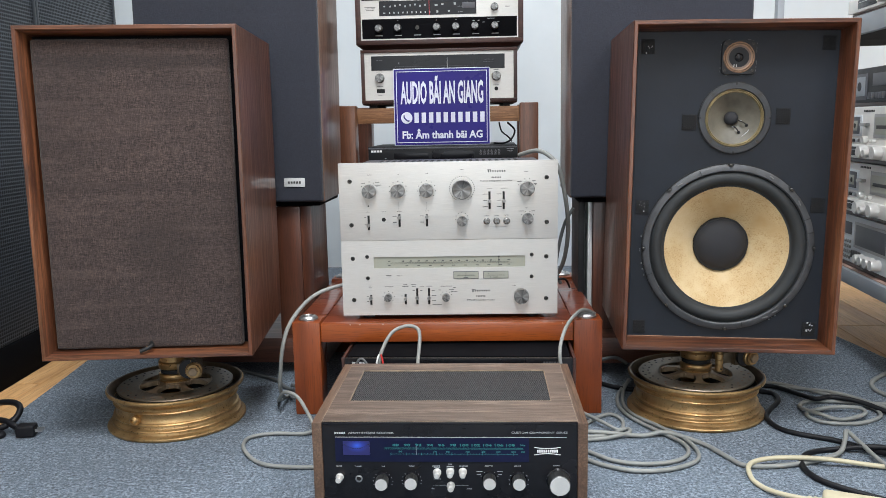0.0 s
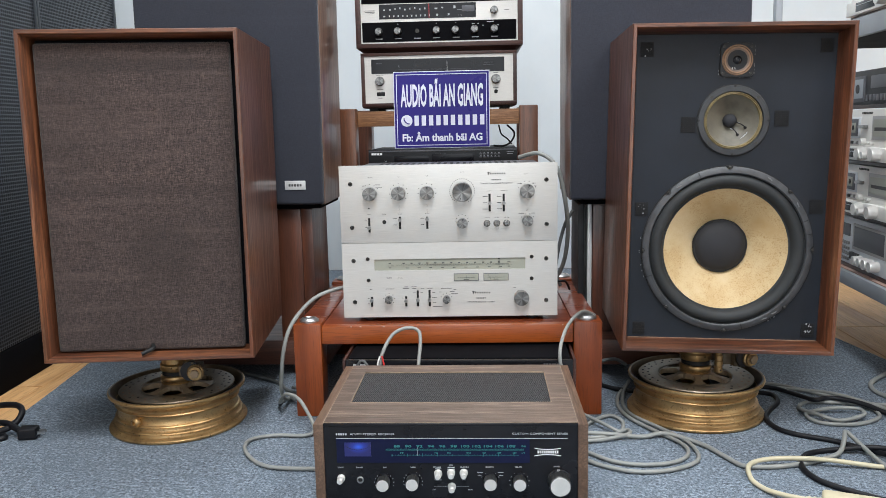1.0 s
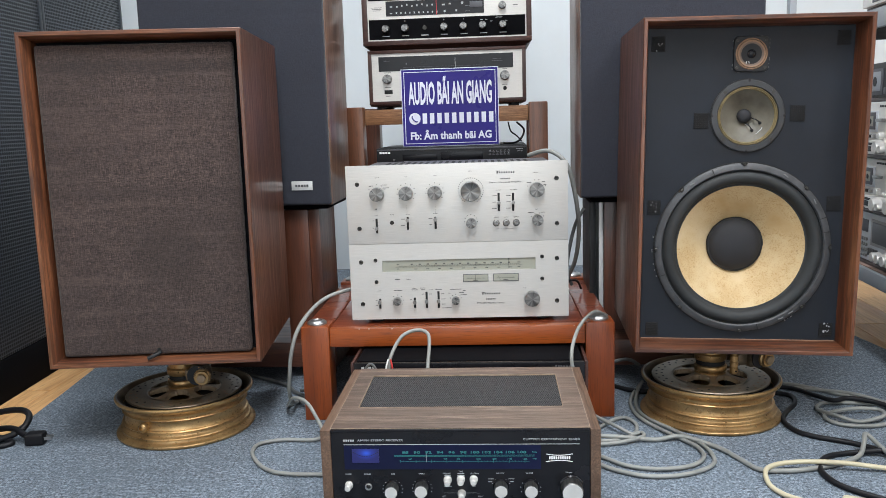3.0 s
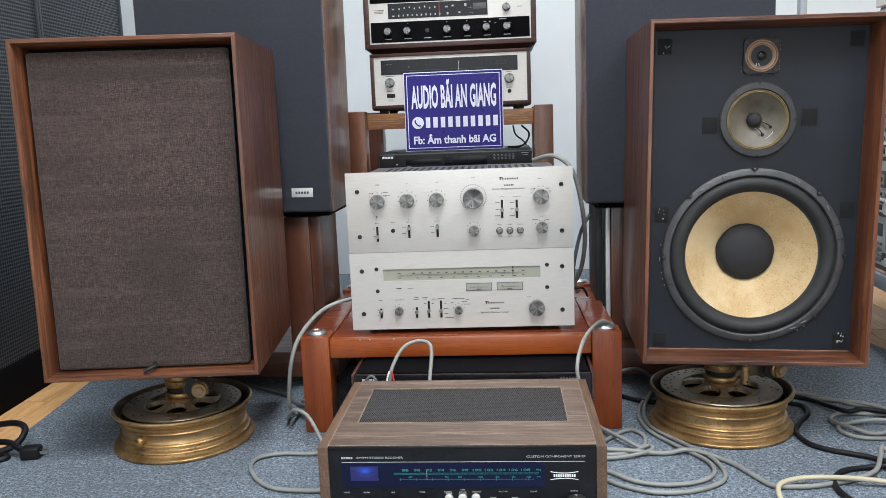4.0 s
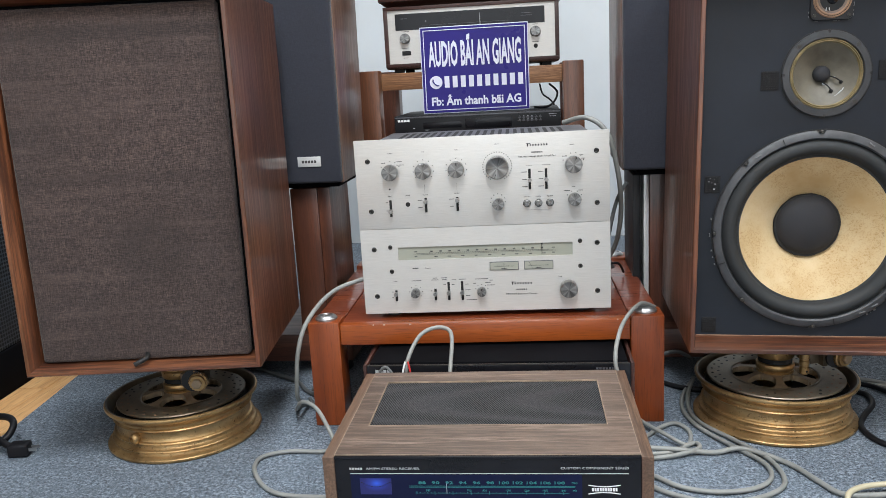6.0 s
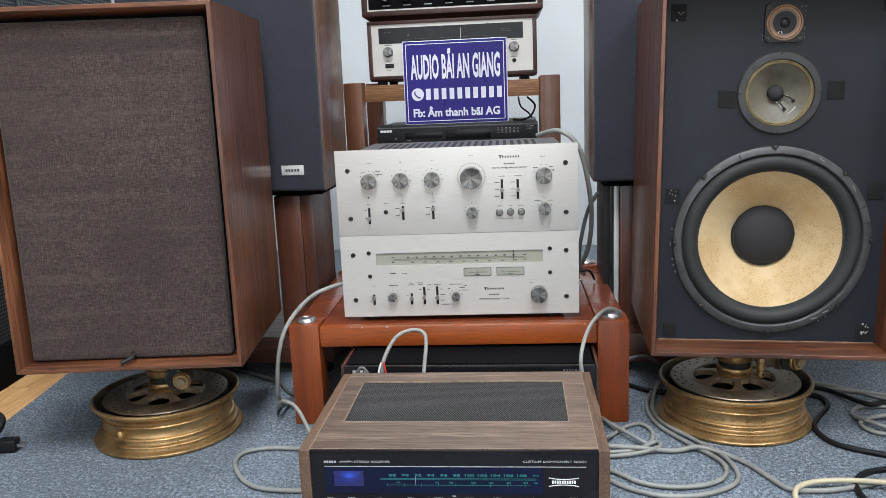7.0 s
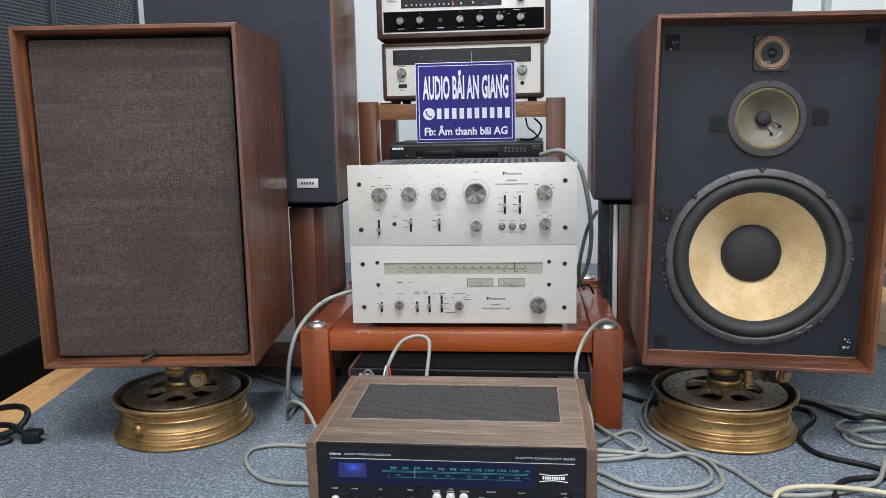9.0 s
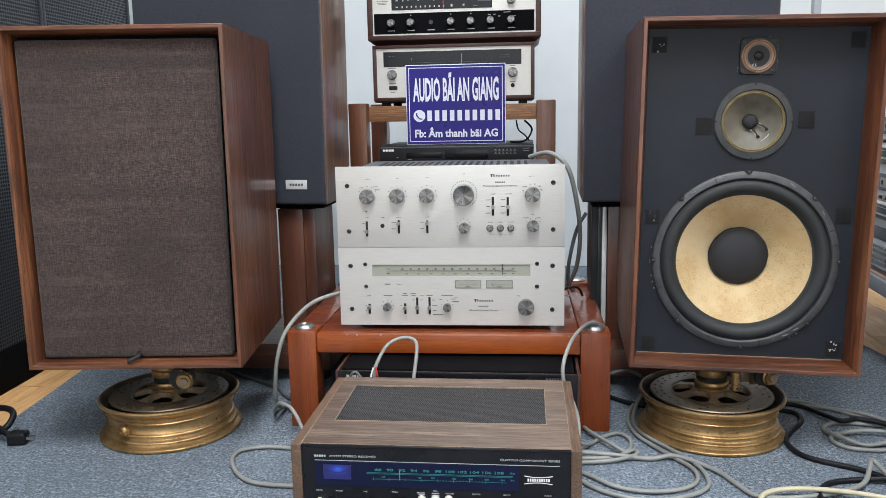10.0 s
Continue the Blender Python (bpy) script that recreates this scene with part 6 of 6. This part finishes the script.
cable([(0.236, 1.44, 0.050), (0.262, 1.52, 0.010), (0.300, 1.575, Z0), (0.328, 1.590, Z0), (0.345, 1.555, Z0), (0.332, 1.505, Z0), (0.300, 1.53, 0.012), (0.262, 1.60, 0.010), (0.248, 1.68, Z0)], 0.0037, CABLE_GREY, G)
cable([(0.245, 1.47, Z0), (0.300, 1.477, Z0), (0.345, 1.512, Z0), (0.345, 1.482, 0.009), (0.300, 1.462, 0.006), (0.245, 1.452, Z0)], 0.0037, CABLE_GREY, G)
cable([(0.240, 1.418, Z0), (0.265, 1.396, Z0), (0.300, 1.363, Z0), (0.350, 1.350, Z0), (0.405, 1.362, Z0), (0.437, 1.395, Z0), (0.438, 1.445, Z0), (0.400, 1.508, Z0), (0.362, 1.580, Z0), (0.350, 1.65, Z0), (0.362, 1.72, Z0), (0.395, 1.80, Z0)], 0.0038, CABLE_GREY, G)
cable([(0.240, 1.385, 0.0048), (0.275, 1.347, 0.0048), (0.330, 1.322, 0.0048), (0.396, 1.331, 0.0048), (0.450, 1.374, 0.0048), (0.452, 1.448, 0.0048), (0.415, 1.520, Z0), (0.372, 1.590, Z0), (0.361, 1.65, Z0), (0.372, 1.72, 0.009), (0.395, 1.79, 0.013)], 0.0038, CABLE_GREY, G)
cable([(0.242, 1.482, 0.012), (0.305, 1.478, 0.010), (0.370, 1.478, Z0), (0.415, 1.482, 0.010), (0.474, 1.443, Z0), (0.500, 1.39, Z0), (0.521, 1.350, Z0), (0.560, 1.345, Z0), (0.600, 1.352, Z0), (0.650, 1.368, 0.006), (0.700, 1.393, 0.010), (0.725, 1.430, 0.020), (0.738, 1.455, 0.026), (0.748, 1.430, 0.018), (0.758, 1.36, 0.008), (0.775, 1.28, Z0), (0.80, 1.20, Z0)], 0.0042, CABLE_GREY, "pale grey cable running along the carpet")
cable([(0.93, 1.33, Z0), (0.85, 1.34, Z0), (0.76, 1.348, Z0), (0.660, 1.357, 0.014), (0.580, 1.362, 0.013), (0.530, 1.340, 0.012), (0.519, 1.300, Z0), (0.528, 1.262, Z0), (0.548, 1.228, 0.010), (0.575, 1.202, 0.015)], 0.0042, CABLE_CREAM, "yellowed white mains lead on the carpet")
K = "black power cable snaking over the carpet"
cable([(0.66, 1.74, Z0), (0.695, 1.72, Z0), (0.690, 1.673, Z0), (0.655, 1.62, Z0), (0.634, 1.574, Z0), (0.640, 1.522, Z0), (0.668, 1.492, Z0), (0.723, 1.461, Z0), (0.765, 1.42, Z0), (0.80, 1.36, 0.014), (0.86, 1.30, Z0)], 0.0050, CABLE_BLACK, K)
cable([(0.95, 1.37, Z0), (0.85, 1.395, Z0), (0.775, 1.408, 0.015), (0.700, 1.420, Z0), (0.648, 1.400, Z0), (0.622, 1.355, Z0), (0.625, 1.303, Z0), (0.655, 1.262, Z0), (0.72, 1.21, Z0)], 0.0050, CABLE_BLACK, K)
cable([(0.66, 1.78, Z0), (0.715, 1.765, Z0), (0.745, 1.70, 0.010), (0.765, 1.665, 0.013), (0.80, 1.675, 0.014), (0.85, 1.64, 0.014), (0.90, 1.585, Z0), (0.98, 1.55, Z0)], 0.0050, CABLE_BLACK, K)
cable([(0.66, 1.80, Z0), (0.725, 1.790, Z0), (0.790, 1.735, Z0), (0.860, 1.655, Z0), (0.862, 1.590, Z0), (0.800, 1.548, Z0), (0.735, 1.555, Z0), (0.722, 1.600, Z0), (0.775, 1.62, 0.011), (0.830, 1.618, 0.011), (0.826, 1.580, 0.012), (0.775, 1.568, Z0), (0.738, 1.582, 0.012), (0.722, 1.638, Z0), (0.755, 1.675, Z0), (0.83, 1.668, Z0), (0.92, 1.655, Z0), (1.02, 1.63, Z0)], 0.0040, CABLE_GREY, "grey cable in loose loops on the carpet")
cable([(0.68, 1.78, Z0), (0.76, 1.755, Z0), (0.83, 1.70, 0.012), (0.92, 1.60, 0.006), (1.02, 1.57, Z0)], 0.0038, CABLE_GREY, G)
cable([(1.06, 1.93, Z0), (1.00, 1.865, Z0), (0.94, 1.80, Z0), (0.925, 1.735, Z0), (0.96, 1.68, Z0), (1.04, 1.655, Z0)], 0.0050, CABLE_GREY, G)
cable([(1.00, 1.55, Z0), (0.90, 1.52, 0.006), (0.858, 1.49, Z0), (0.860, 1.44, Z0), (0.91, 1.40, Z0), (1.00, 1.38, Z0)], 0.0040, CABLE_GREY, G)
cable([(0.318, 1.80, Z0), (0.36, 1.76, Z0), (0.40, 1.745, Z0), (0.44, 1.76, Z0)], 0.0052, CABLE_BLACK, "black cable behind the table leg")
cable([(0.300, 1.85, 0.02), (0.33, 1.83, 0.045), (0.37, 1.84, 0.05), (0.40, 1.86, 0.03)], 0.0040, CABLE_DARK, "dark cable beside the speaker stand")

strip = thing("power_strip", pose(0.585, 1.196, 0.0, 0, 0, -20), "yellowed white extension lead socket on the carpet", "power strip")
part("strip_body", boxed(0.008, 0.20, -0.021, 0.021, 0.0005, 0.030, 0.007, 3), CABLE_CREAM, strip)
part("strain_relief", lathe([(0.0055, 0), (0.0075, 0.004), (0.006, 0.008), (0.008, 0.012), (0.0065, 0.016), (0.0095, 0.024)], 16), CABLE_CREAM, strip, "", Matrix.Translation((-0.014, 0, 0.015)) @ Matrix.Rotation(radians(90), 4, "Y"))

cable([(-1.06, 1.42, Z0), (-0.98, 1.44, 0.006), (-0.925, 1.455, 0.010), (-0.885, 1.475, 0.022), (-0.878, 1.500, 0.040), (-0.900, 1.52, 0.048), (-0.945, 1.53, 0.044), (-1.00, 1.53, 0.03), (-1.08, 1.52, 0.012)], 0.0064, CABLE_BLACK, "thick black power lead in a loop on the carpet")
cable([(-1.08, 1.49, Z0), (-1.00, 1.495, Z0), (-0.94, 1.490, 0.020), (-0.900, 1.478, 0.026), (-0.872, 1.466, 0.020), (-0.855, 1.462, 0.014)], 0.0062, CABLE_BLACK, "thick black power lead ending in a plug")
cable([(-1.08, 1.45, Z0), (-0.99, 1.463, 0.016), (-0.93, 1.468, 0.012), (-0.89, 1.455, Z0), (-0.93, 1.43, Z0), (-1.02, 1.42, Z0)], 0.0060, CABLE_BLACK, "thick black power lead turning back on the carpet")
plug = thing("power_plug", pose(-0.862, 1.460, 0.0005, 0, 0, 10), "black two-pin power plug on the carpet", "plug")
part("plug_body", boxed(0, 0.036, -0.013, 0.013, 0, 0.024, 0.005, 3), CABLE_BLACK, plug)
for s in (-0.006, 0.006):
    part("pin", boxed(0.036, 0.050, s - 0.0008, s + 0.0008, 0.009, 0.015), STEEL, plug)


# ---- floor boards ----
def board_mesh(w, l):
    bm = boxed(-w / 2, w / 2, -l / 2, l / 2, -0.009, 0.0, 0.0012, 1)
    me = bpy.data.meshes.new("plank")
    bm.to_mesh(me)
    bm.free()
    me.materials.append(FLOOR_WOOD)
    return me


PLANK = board_mesh(0.148, 0.897)
rows = 0
for ix in range(-13, 20):
    x = ix * 0.15 - 0.04
    for iy in range(-1, 4):
        y = iy * 0.9 + (0.45 if ix % 2 else 0.1)
        if y > 3.0 or y < 0.0 or (-0.6 < x < 0.6):
            continue
        ob = new("plank", PLANK)
        ob.parent = floor
        ob.matrix_basis = Matrix.Translation((x, y, -0.006))
